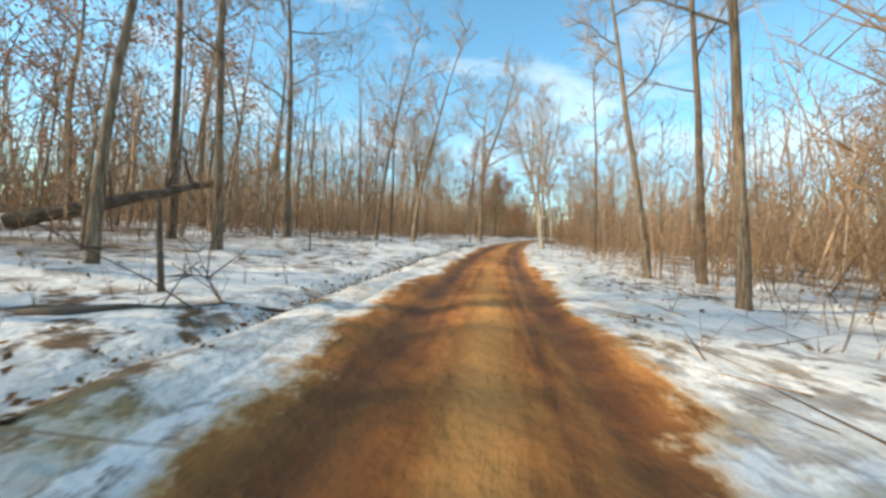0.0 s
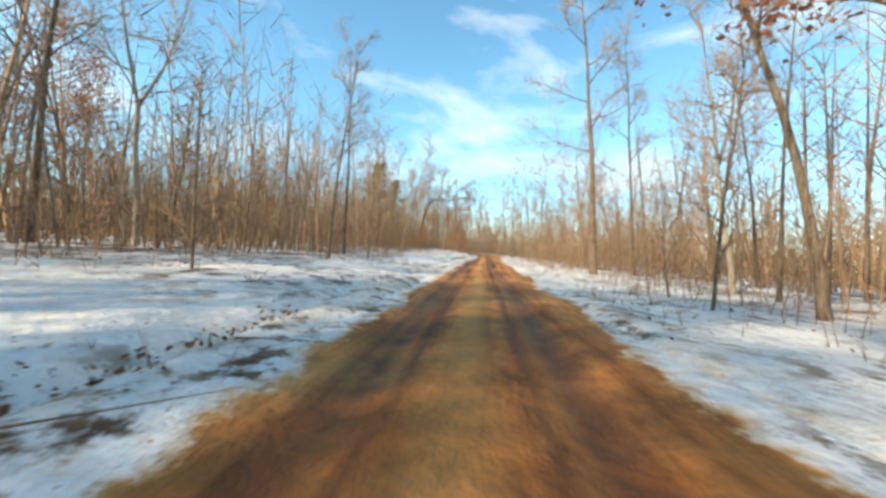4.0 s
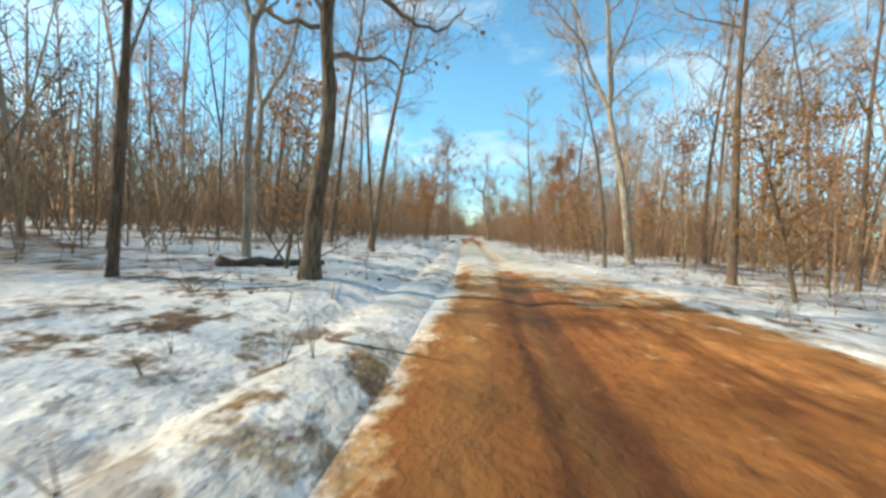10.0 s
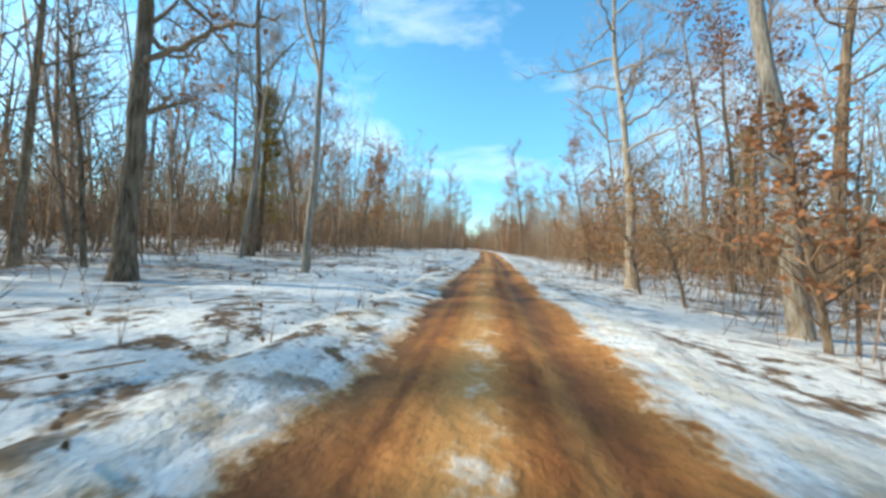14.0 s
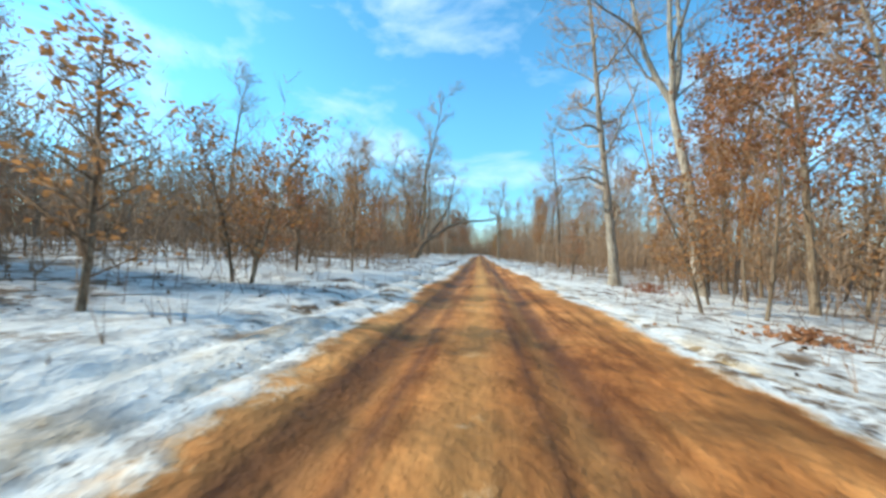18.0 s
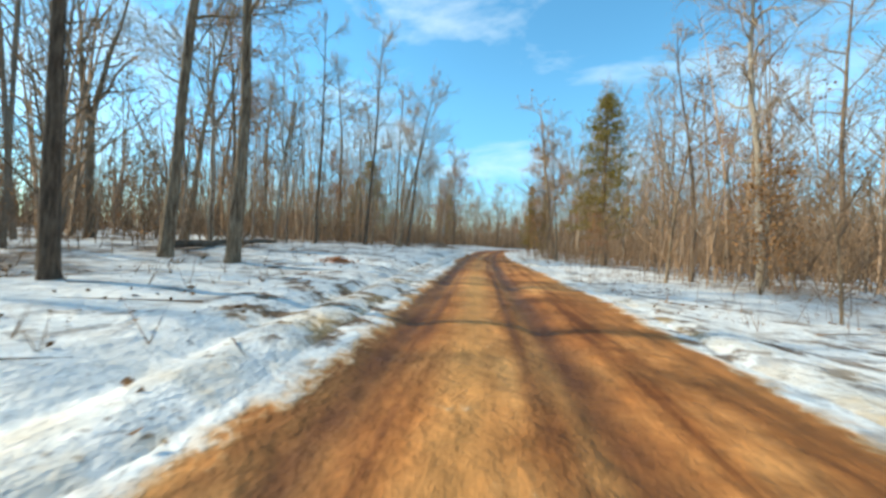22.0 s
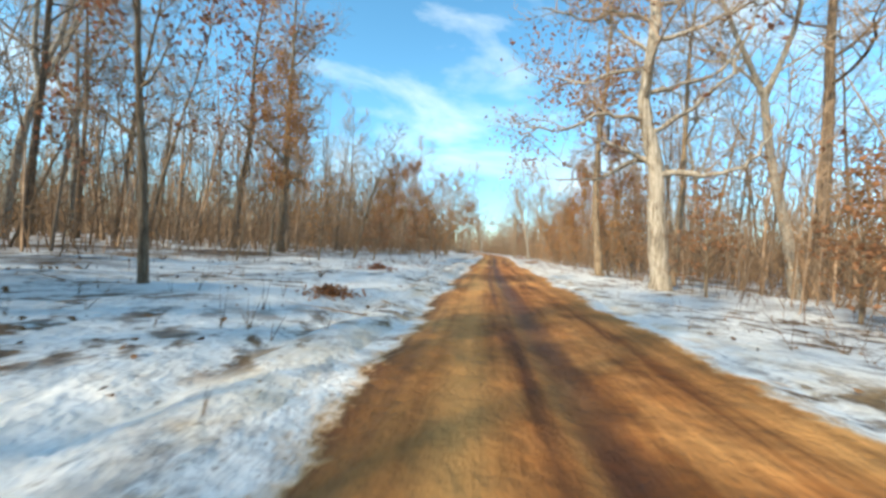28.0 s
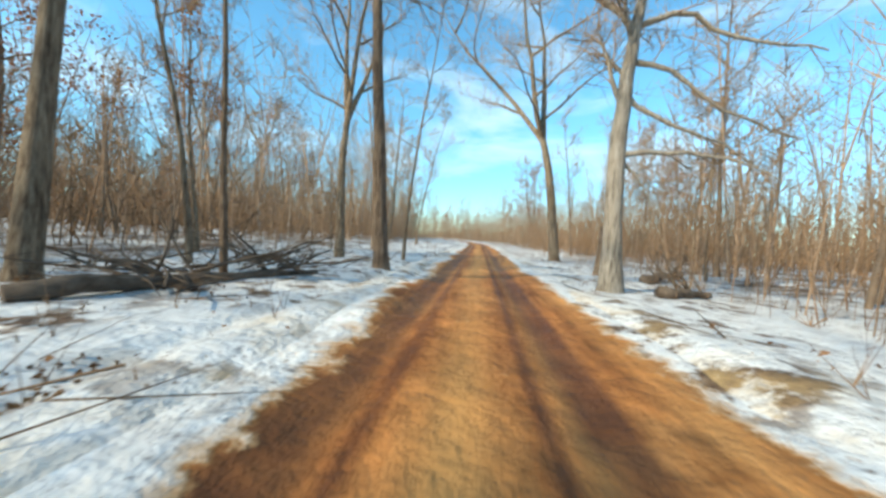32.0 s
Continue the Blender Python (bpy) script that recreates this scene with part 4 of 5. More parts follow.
plant("G", 18.52, -5.2, 0.08)
plant("Y", 18.70, -6.5, 0.08)
plant("G", 18.86, -5.4, 0.09)
plant("L", 18.45, 15.0, 0.52)
plant("A", 19.15, -6.5, 0.30)
plant("M", 19.26, -7.4, 0.34, toward=5.0)
plant("S", 20.25, 3.7, 0.62)
plant("M", 20.35, -14.0, 0.18)
plant("M", 20.40, -15.2, 0.21)
plant("D", 20.62, -5.8, 0.24)
plant("M", 20.55, 30.4, 0.60)
plant("M", 20.60, 45.6, 0.60)
plant("L", 20.65, 16.3, 0.38)
plant("L", 20.65, 59.5, 0.60)
plant("L", 20.65, 68.8, 0.60)
plant("L", 20.70, 15.6, 0.37)
plant("T", 20.85, 16.9, 0.38)
plant("M", 22.70, -17.4, 0.33)
plant("M", 22.80, -16.4, 0.33)
plant("K", 22.95, 8.4, 0.30)
plant("M", 22.95, 22.9, 0.60)
plant("M", 23.40, -15.2, 0.25)
plant("Y", 23.55, 20.4, 0.60)
plant("M", 23.60, -19.7, 0.60)
plant("K", 23.95, -20.2, 0.60)
plant("K", 24.15, -27.0, 0.35)
plant("T", 24.15, 22.3, 0.54)
plant("T", 24.25, -32.5, 0.60)
plant("C", 24.27, 4.3, 0.30, toward=-1.0)
plant("C", 24.23, 4.5, 0.22, toward=1.5)
plant("C", 24.34, 6.5, 0.34, toward=-1.5)
plant("C", 24.28, 6.6, 0.18, toward=0.5)
plant("L", 24.66, 5.4, 0.36, toward=-2.5)
plant("L", 24.90, 4.8, 0.22, toward=-1.5)
plant("T", 24.96, 6.5, 0.16, toward=0.5)
plant("Q", 25.08, 5.2, 0.42, toward=-1.5)
plant("Q", 25.16, 4.2, 0.48, toward=-4.5)
plant("K", 24.85, -16.3, 0.35)
plant("K", 25.05, 13.8, 0.60)
plant("T", 25.10, 17.4, 0.60)
plant("P", 26.40, 13.1, 0.60)
plant("O", 26.60, -10.5, 0.60)
plant("L", 26.65, -6.0, 0.60)
plant("M", 27.00, -8.8, 0.32)
plant("M", 27.60, 17.2, 0.48)
plant("M", 27.65, -20.2, 0.60)
plant("K", 27.75, -16.9, 0.52)
plant("P", 28.00, 16.5, 0.15)
plant("M", 28.55, 13.7, 0.39)
plant("M", 28.60, -26.7, 0.60)
plant("M", 28.60, -23.6, 0.34)
plant("M", 28.70, -24.5, 0.46)
plant("L", 28.70, -15.9, 0.60)
plant("M", 28.85, -26.0, 0.60)
plant("L", 29.10, -19.3, 0.60)
plant("M", 29.10, 15.8, 0.60)
plant("T", 29.10, 18.5, 0.46)
plant("M", 29.30, -41.4, 0.60)
plant("M", 29.35, -16.4, 0.31)
plant("L", 30.35, 36.4, 0.60)
plant("M", 30.45, -15.7, 0.60)
plant("L", 30.55, 31.8, 0.60)
plant("Y", 30.80, 26.2, 0.60)
plant("A2", 32.40, 3.4, 0.45)
plant("P", 32.95, 60.0, 0.60)
plant("M", 35.30, 14.4, 0.60)

# trees that stand out along the way: kind, station, metres to the right, girth, lean
plant("Q", 1.24, 2.8, 0.40, toward=-5.5)
plant("L", 1.30, -3.4, 0.11, toward=-2.5)
plant("T", 1.38, -9.2, 0.16, toward=-0.5)
plant("M", 1.44, -14.6, 0.26, toward=1.5)
plant("P", 1.46, 2.9, 0.29, toward=-6.5)
plant("O", 1.54, -3.4, 0.50, toward=-0.5)
plant("P", 1.70, 2.9, 0.29, toward=-3.5)
plant("M", 2.18, -7.3, 0.28, toward=6.5)
plant("L", 2.24, 3.6, 0.21, toward=-8.0)
plant("R", 2.36, -10.3, 0.61, toward=4.5)
plant("T", 2.38, -7.7, 0.16, toward=4.5)
plant("M", 2.40, -5.8, 0.29, toward=4.5)
plant("M", 2.40, 7.9, 0.29, toward=-8.0)
plant("P", 2.50, 4.0, 0.29, toward=-4.5)
plant("M", 2.62, 2.9, 0.29, toward=-8.0)
plant("M", 6.52, -14.7, 0.28, toward=4.5)
plant("Q", 6.58, 8.5, 0.38, toward=-3.5)
plant("M", 6.76, 9.1, 0.29, toward=-3.5)
plant("M", 6.98, 5.3, 0.29, toward=-3.5)
plant("M", 6.98, 8.1, 0.29, toward=-3.5)
plant("M", 7.26, -5.7, 0.11, toward=5.5)
plant("M", 7.40, -9.5, 0.21, toward=3.5)
plant("T", 7.44, -6.7, 0.16, toward=0.5)
plant("M", 7.44, -4.7, 0.29, toward=1.5)
plant("T", 7.54, 7.9, 0.15, toward=-4.5)
plant("T", 7.56, -8.6, 0.16, toward=0.5)
plant("M", 7.70, -8.6, 0.24, toward=2.5)
plant("L", 7.78, -4.8, 0.30, toward=5.5)
plant("M", 7.88, 11.9, 0.29, toward=-4.5)
plant("P", 8.20, -2.0, 0.16, toward=-3.5)
plant("P", 8.24, -5.4, 0.09, toward=5.5)
plant("T", 8.32, -7.5, 0.10, toward=0.5)
plant("P", 8.34, -9.3, 0.14, toward=3.5)
plant("L", 8.42, 7.1, 0.30, toward=-7.5)
plant("P", 8.52, -8.0, 0.16, toward=2.5)
plant("M", 8.56, 13.3, 0.29, toward=-8.0)
plant("M", 8.58, -3.7, 0.16, toward=1.5)
plant("T", 8.70, -7.9, 0.16, toward=0.5)
plant("L", 8.76, -3.3, 0.25, toward=1.5)
plant("O", 8.96, 11.7, 0.48, toward=-5.5)
plant("M", 9.14, -9.3, 0.29, toward=4.5)
plant("M", 9.16, -3.6, 0.09, toward=3.5)
plant("P", 9.38, 7.7, 0.18, toward=-8.0)
plant("M", 9.46, -12.0, 0.29, toward=5.5)
plant("Q", 9.50, -2.8, 0.25, toward=-2.5)
plant("M", 9.54, 9.4, 0.29, toward=-4.5)
plant("M", 9.80, 8.7, 0.29, toward=-4.5)
plant("M", 10.20, -4.8, 0.12, toward=4.5)
plant("R", 10.26, -2.7, 0.25, toward=2.5)
plant("P", 10.38, -5.5, 0.09, toward=0.5)
plant("M", 10.60, -3.7, 0.23, toward=-4.5)
plant("M", 10.60, 8.1, 0.29, toward=-4.5)
plant("M", 10.70, -4.3, 0.22, toward=5.5)
plant("T", 10.72, 5.0, 0.16, toward=-3.5)
plant("M", 10.78, -6.6, 0.28, toward=4.5)
plant("M", 10.90, -10.7, 0.29, toward=5.5)
plant("P", 10.90, 7.5, 0.29, toward=-8.0)
plant("L", 12.40, -8.9, 0.17, toward=0.5)
plant("L", 12.46, -3.1, 0.30, toward=2.5)
plant("M", 12.50, 8.1, 0.29, toward=-8.0)
plant("M", 12.66, 13.2, 0.29, toward=-7.5)
plant("L", 13.28, -5.9, 0.20, toward=3.5)
plant("L", 13.60, -4.6, 0.30, toward=-2.5)
plant("L", 13.64, -8.6, 0.24, toward=-0.5)
plant("M", 13.80, 3.7, 0.29, toward=3.5)
plant("R", 14.30, -7.7, 0.36, toward=2.5)
plant("P", 14.32, 5.6, 0.25, toward=-8.0)
plant("P", 14.46, -5.5, 0.18, toward=-1.5)
plant("Q", 14.66, 5.6, 0.44, toward=-5.5)
plant("M", 14.70, -11.5, 0.28, toward=-2.5)
plant("M", 17.18, -4.9, 0.09, toward=1.5)
plant("P", 17.30, -5.3, 0.16, toward=1.5)
plant("L", 17.34, 6.3, 0.30, toward=-6.5)
plant("O", 17.74, -8.0, 0.49, toward=-2.5)
plant("P", 17.80, 6.8, 0.29, toward=-4.5)
plant("F", 18.34, 8.6, 0.20, toward=-6.5)
plant("P", 18.44, 7.6, 0.29, toward=-6.5)
plant("Q", 18.56, 6.0, 0.55, toward=-7.5)
plant("R", 19.70, -8.7, 0.56, toward=1.5)
plant("T", 19.86, -4.9, 0.07, toward=1.5)
plant("M", 19.88, -8.2, 0.24, toward=-2.5)
plant("Q", 20.28, -6.6, 0.36, toward=-2.5)
plant("M", 21.18, -7.3, 0.20, toward=1.5)
plant("L", 21.28, -4.6, 0.13, toward=4.5)
plant("L", 21.36, -6.4, 0.12, toward=-2.5)
plant("T", 21.46, -4.9, 0.09, toward=3.5)
plant("L", 21.58, -4.4, 0.11, toward=0.5)
plant("P", 21.66, -6.2, 0.12, toward=1.5)
plant("L", 21.80, -4.8, 0.12, toward=2.5)
plant("T", 21.92, -5.6, 0.10, toward=1.5)
plant("M", 21.42, 6.2, 0.29, toward=-7.5)
plant("M", 22.16, -6.0, 0.15, toward=2.5)
plant("M", 22.32, -6.5, 0.29, toward=0.5)
plant("M", 22.34, -9.0, 0.29, toward=0.5)
plant("Q", 22.50, 9.9, 0.37, toward=-7.5)
plant("M", 22.80, -10.7, 0.25, toward=2.5)
plant("M", 22.92, -8.5, 0.29, toward=4.5)
plant("M", 23.02, -13.6, 0.29, toward=1.5)
plant("M", 23.06, 5.8, 0.29, toward=-6.5)
plant("P", 23.30, 17.4, 0.29, toward=-4.5)
plant("M", 23.36, -8.5, 0.29, toward=2.5)
plant("R", 23.36, 6.6, 0.43, toward=-8.0)
plant("M", 23.38, -14.0, 0.23, toward=0.5)
plant("P", 24.02, 11.4, 0.26, toward=-3.5)
plant("M", 24.22, -9.2, 0.10, toward=0.5)
plant("M", 24.48, -10.3, 0.28, toward=-0.5)
plant("M", 27.16, -7.7, 0.29, toward=5.5)
plant("M", 27.24, 5.7, 0.20, toward=-6.5)
plant("M", 27.28, -8.9, 0.29, toward=4.5)
plant("M", 27.30, 7.3, 0.18, toward=-3.5)
plant("M", 27.58, -10.8, 0.29, toward=5.5)
plant("P", 27.72, 11.8, 0.26, toward=-5.5)
plant("M", 28.36, -16.1, 0.29, toward=4.5)
plant("Q", 28.42, 6.0, 0.68, toward=-3.5)
plant("P", 28.50, 11.9, 0.29, toward=-7.5)
plant("M", 28.58, 8.6, 0.29, toward=1.5)
plant("Q", 28.60, -10.8, 0.54, toward=0.5)
plant("L", 28.66, 6.2, 0.29, toward=-3.5)
plant("M", 29.68, -5.9, 0.16, toward=5.5)
plant("M", 29.78, -6.0, 0.21, toward=6.5)
plant("M", 29.96, -4.7, 0.20, toward=-0.5)
plant("P", 30.14, 6.8, 0.29, toward=-6.5)
plant("M", 30.24, -3.4, 0.27, toward=3.5)
plant("O", 30.66, 5.8, 0.36, toward=-1.5)
plant("M", 30.48, 14.4, 0.26, toward=-5.5)
plant("T", 31.20, -5.3, 0.09, toward=-0.5)
plant("T", 31.26, -7.4, 0.10, toward=-0.5)
plant("T", 31.38, 6.4, 0.12, toward=-3.5)
plant("M", 31.40, -9.1, 0.24, toward=5.5)
plant("P", 31.44, -4.5, 0.26, toward=0.5)
plant("P", 31.72, 9.6, 0.18, toward=-3.5)
plant("L", 31.80, 12.0, 0.29, toward=-3.5)
plant("P", 31.84, -3.4, 0.27, toward=2.5)
plant("M", 32.18, -6.2, 0.29, toward=4.5)
plant("M", 32.24, -4.3, 0.14, toward=-0.5)
plant("T", 32.32, -6.6, 0.11, toward=-0.5)
plant("M", 32.42, -2.7, 0.29, toward=-1.5)
plant("O", 32.54, -5.1, 0.29, toward=-1.5)
plant("T", 32.58, -2.9, 0.16, toward=-1.5)
plant("O", 32.96, 4.7, 0.49, toward=-3.5)

# the rest of the wood, thinning into the distance
_wood = random.Random(9)
for _s in np.arange(6, LS[-1] - 60, 2.4):
    for _side in (-1, 1):
        _uu = float(u_of(_s + _wood.uniform(-1, 1)))
        _edge = float(np.interp(_uu, _ru, _rr)) if _side > 0 else -float(np.interp(_uu, EDGE_U, EDGE_L))
        _low = _side < 0 and 18.1 < _uu < 18.8
        if not _low and _wood.random() < (0.95 if 24.9 < _uu < 26.6 else 0.60 if _side < 0 else 0.46):
            plant(_wood.choice("MMPPTLLO"), _uu, _side * (9.0 + 19.0 * _wood.random()), _wood.uniform(0.12, 0.34))
        if not _low and _wood.random() < 0.14:
            plant(_wood.choice("TTTTTL"), _uu, _side * (_edge + 4.5 + 4.0 * _wood.random()), _wood.uniform(0.11, 0.17))
        if _wood.random() < 0.28:
            plant("B", _uu, _side * (_edge + (2.6 if _side > 0 else 4.2) + 5.0 * _wood.random()), 0.09 * _wood.uniform(0.7, 1.3))
# leafy thickets along the verges: first and last station, side, share
for _a, _b, _side, _share in ((2.4, 3.6, 1, 0.5), (5.6, 6.6, -1, 0.4), (8.6, 9.6, -1, 0.25), (9.8, 12.2, 1, 0.6), (10.2, 12.6, -1, 0.3), (13.6, 15.6, 1, 0.5), (16.9, 19.0, 1, 0.6), (17.9, 19.0, -1, 0.7),
                              (19.6, 21.8, 1, 0.3), (26.9, 28.2, -1, 0.3), (28.3, 30.2, 1, 0.6), (28.6, 31.2, -1, 0.5), (22.4, 23.6, 1, 0.3)):
    for _s in np.arange(np.interp(_a, LU, LS), np.interp(_b, LU, LS), 2.0):
        if _wood.random() < _share:
            _uu = float(u_of(_s))
            _edge = float(np.interp(_uu, _ru, _rr)) if _side > 0 else -float(np.interp(_uu, EDGE_U, EDGE_L))
            _kk = _wood.choice("GGY")
            plant(_kk, _uu, _side * (_edge + (2.4 if _kk == "G" else 5.0) + 6.0 * _wood.random()), _wood.uniform(0.07, 0.12))

# oaks that keep their leaves near the road
for _kk, _uu, _lat, _girth in (("F", 3.85, 7.6, 0.14), ("L", 4.05, -8.6, 0.20), ("L", 13.58, -11.2, 0.20), ("F", 17.42, 9.2, 0.15), ("L", 17.7, 11.5, 0.17), ("F", 29.05, 8.9, 0.13), ("F", 29.55, 10.4, 0.15),
                               ("L", 29.8, 12.6, 0.19), ("F", 29.95, 9.3, 0.11), ("F", 30.62, -10.2, 0.13), ("F", 30.78, -13.4, 0.14), ("L", 30.95, -5.6, 0.17), ("F", 31.75, 11.2, 0.13), ("L", 31.95, 13.8, 0.18), ("F", 31.5, 15.0, 0.14)):
    plant(_kk, _uu, _lat, _girth)


class Spikes:
    """Many stems and twigs at once, joined into one mesh: stems have three sides, fine twigs are slivers."""

    def __init__(self):
        self.stems, self.twigs = [], []

    def add(self, p, q, r, fine=False):
        (self.twigs if fine else self.stems).append((p, q, r))

    def mesh(self, name, mat):
        verts, loops, base = [], [], 0
        for some, sides, corners in ((self.stems, 3, (0, 1, 3, 1, 2, 3, 2, 0, 3)), (self.twigs, 2, (0, 1, 2))):
            p, q, r = (np.concatenate(k) for k in zip(*some))
            d = q - p
            d /= np.linalg.norm(d, axis=1, keepdims=True) + 1e-9
            a = np.cross(d, np.where(np.abs(d[:, 2:]) < 0.9, (0.0, 0.0, 1.0), (1.0, 0.0, 0.0)))
            a /= np.linalg.norm(a, axis=1, keepdims=True) + 1e-9
            b = np.cross(d, a)
            n, first = len(p), np.arange(len(p)) * 2.4
            rim = []
            for k in range(sides):
                w = (first + 6.2832 * k / sides)[:, None]
                rim.append(p + (a * np.cos(w) + b * np.sin(w)) * r[:, None])
            verts.append(np.stack(rim + [q], 1).reshape(-1, 3))
            loops.append((base + np.arange(n)[:, None] * (sides + 1) + np.array(corners)).ravel())
            base += n * (sides + 1)
        verts, loops = np.concatenate(verts), np.concatenate(loops)
        count = len(loops) // 3
        me = bpy.data.meshes.new(name)
        me.vertices.add(len(verts)), me.loops.add(len(loops)), me.polygons.add(count)
        me.vertices.foreach_set("co", verts.astype(np.float32).ravel())
        me.loops.foreach_set("vertex_index", loops.astype(np.int32))
        me.polygons.foreach_set("loop_start", np.arange(0, 3 * count, 3, dtype=np.int32))
        me.polygons.foreach_set("use_smooth", np.ones(count, dtype=bool))
        me.materials.append(mat)
        me.update()
        return me


def road_edge(u, side):
    return np.interp(u, _ru, _rr) if side > 0 else np.interp(u, EDGE_U, EDGE_L)


def lerp(a, b, f):
    return a + (b - a) * f[:, None]


def sprays(rng, pile, p, q, count, reach, thick, lift=(0.1, 1.1)):
    """Twigs that stand off the stems p to q, each with a finer one on it."""
    n = len(p)
    for _ in range(count):
        at = rng.uniform(0.15, 0.97, n)
        a, w = lerp(p, q, at), rng.uniform(0, 6.283, n)
        ln = reach * rng.uniform(0.5, 1.2, n) * (1.15 - 0.6 * at)
        b = a + np.stack([np.cos(w), np.sin(w), rng.uniform(*lift, n)], 1) * ln[:, None]
        pile.add(a, b, thick, True)
        c = lerp(a, b, rng.uniform(0.3, 0.7, n))
        pile.add(c, c + np.stack([rng.uniform(-1, 1, n), rng.uniform(-1, 1, n), rng.uniform(0.1, 1.1, n)], 1) * (0.5 * ln)[:, None], thick * 0.75, True)


LAST = float(np.interp(34.5, LU, LS))
# open snowy floor between the road and the undergrowth, by station
OPEN_U = [0, 1, 2.5, 3.5, 5, 6, 7, 9, 10.3, 12.2, 13, 14.5, 16, 17.4, 17.9, 18.9, 19.4, 20.9, 21.2, 21.9, 22.3, 23, 23.8, 24.1, 25, 26.5, 28, 29.5, 31, 33, 60]
OPEN_LEFT = [8, 8, 11, 9, 5, 7, 8, 8, 6, 4.2, 5, 8, 9, 8, 2.6, 3.0, 10, 9, 3.4, 3.6, 10, 9, 8.5, 8, 8, 12, 9, 6, 8, 7, 6]
OPEN_RIGHT = [2.6, 2.2, 3.4, 2.6, 3, 3.2, 2.4, 2.4, 3.2, 2.8, 2.6, 2.8, 3, 3.4, 3, 2.6, 2.8, 2.9, 3, 3, 2.8, 2.6, 3, 7.5, 7, 2.6, 3, 3.4, 3.6, 3.6, 3.4]


def far_woods():
    """Trunks and bare crowns of the deep forest, too many to count."""
    rng = np.random.default_rng(17)
    pile = Spikes()
    for first, last, share in ((0.0, LAST, 8.0), (LAST, LS[-1], 6.0)):
        n = int((last - first) * share)
        u = u_of(rng.uniform(first, last, n))
        side = np.where(rng.random(n) < 0.55, -1.0, 1.0)
        lat = side * (11 + 46 * rng.random(n) ** 1.25)
        h, r = rng.uniform(7, 18, n) * np.where((u > 23.6) & (u < 26.8), 1.25, 1.0), rng.uniform(0.04, 0.12, n)
        low = (u > 18.1) & (u < 19.0) & (lat < 0) & (lat > -28)
        h[low], r[low] = h[low] * 0.45, r[low] * 0.45
        x, y = spot(u, lat)
        p = np.stack([x, y, np.full(n, -0.5)], 1)
        m = p + np.stack([rng.normal(0, 0.05, n), rng.normal(0, 0.05, n), np.full(n, 0.5)], 1) * h[:, None]
        q = m + np.stack([rng.normal(0, 0.09, n), rng.normal(0, 0.09, n), np.full(n, 0.5)], 1) * h[:, None]
        pile.add(p, lerp(p, m, np.full(n, 1.75)), r)
        pile.add(lerp(p, m, np.full(n, 0.7)), q, r * 0.72)
        sprays(rng, pile, lerp(p, m, np.full(n, 0.55)), q, 18, 0.5 + 0.12 * h, 0.013 + 0.0011 * np.abs(lat), (0.35, 1.5))
    # the last rows, where the eye loses itself among stems
    n = int(LS[-1] * 13)
    u, lat = u_of(rng.uniform(0, LS[-1], n)), rng.choice((-1.0, 1.0), n) * rng.uniform(44, 68, n)
    bend = (u > 24.6) & (u < 26.8) & (lat < 0)
    lat[bend] = -rng.uniform(13, 66, bend.sum())
    x, y = spot(u, lat)
    p, h = np.stack([x, y, np.full(n, -0.6)], 1), 5.0 + 10 * rng.random(n) ** 1.1
    q = p + np.stack([rng.normal(0, 0.08, n), rng.normal(0, 0.08, n), np.ones(n)], 1) * h[:, None]
    pile.add(p, q, rng.uniform(0.07, 0.16, n))
    sprays(rng, pile, p, q, 8, 0.3 + 0.13 * h, np.full(n, 0.085), (0.2, 1.4))
    # low growth that closes the view between them
    n = int(LS[-1] * 12)
    u, lat = u_of(rng.uniform(0, LS[-1], n)), rng.choice((-1.0, 1.0), n) * rng.uniform(36, 68, n)
    x, y = spot(u, lat)
    p, h = np.stack([x, y, np.full(n, -0.6)], 1), rng.uniform(1.6, 4.5, n)
    q = p + np.stack([rng.normal(0, 0.2, n), rng.normal(0, 0.2, n), np.ones(n)], 1) * h[:, None]
    pile.add(p, q, rng.uniform(0.08, 0.16, n), True)
    sprays(rng, pile, p, q, 3, 0.4 + 0.2 * h, np.full(n, 0.1), (0.1, 1.2))
    # thin woods that go on beyond
    n = int(LS[-1] * 9)
    u = u_of(rng.uniform(0, LS[-1], n))
    x, y = spot(u, rng.choice((-1.0, 1.0), n) * rng.uniform(60, 200, n))
    p, h = np.stack([x, y, np.full(n, -0.75)], 1), rng.uniform(7, 15, n)
    q = p + np.stack([rng.normal(0, 0.06, n), rng.normal(0, 0.06, n), np.ones(n)], 1) * h[:, None]
    pile.add(p, q, rng.uniform(0.1, 0.2, n))
    sprays(rng, pile, p, q, 5, 0.4 + 0.14 * h, np.full(n, 0.09), (0.3, 1.4))
    tagged(new("far_woods", pile.mesh("far_woods", TWIG)), "bare grey-brown hardwood forest in the distance", "woods", kind="stuff")


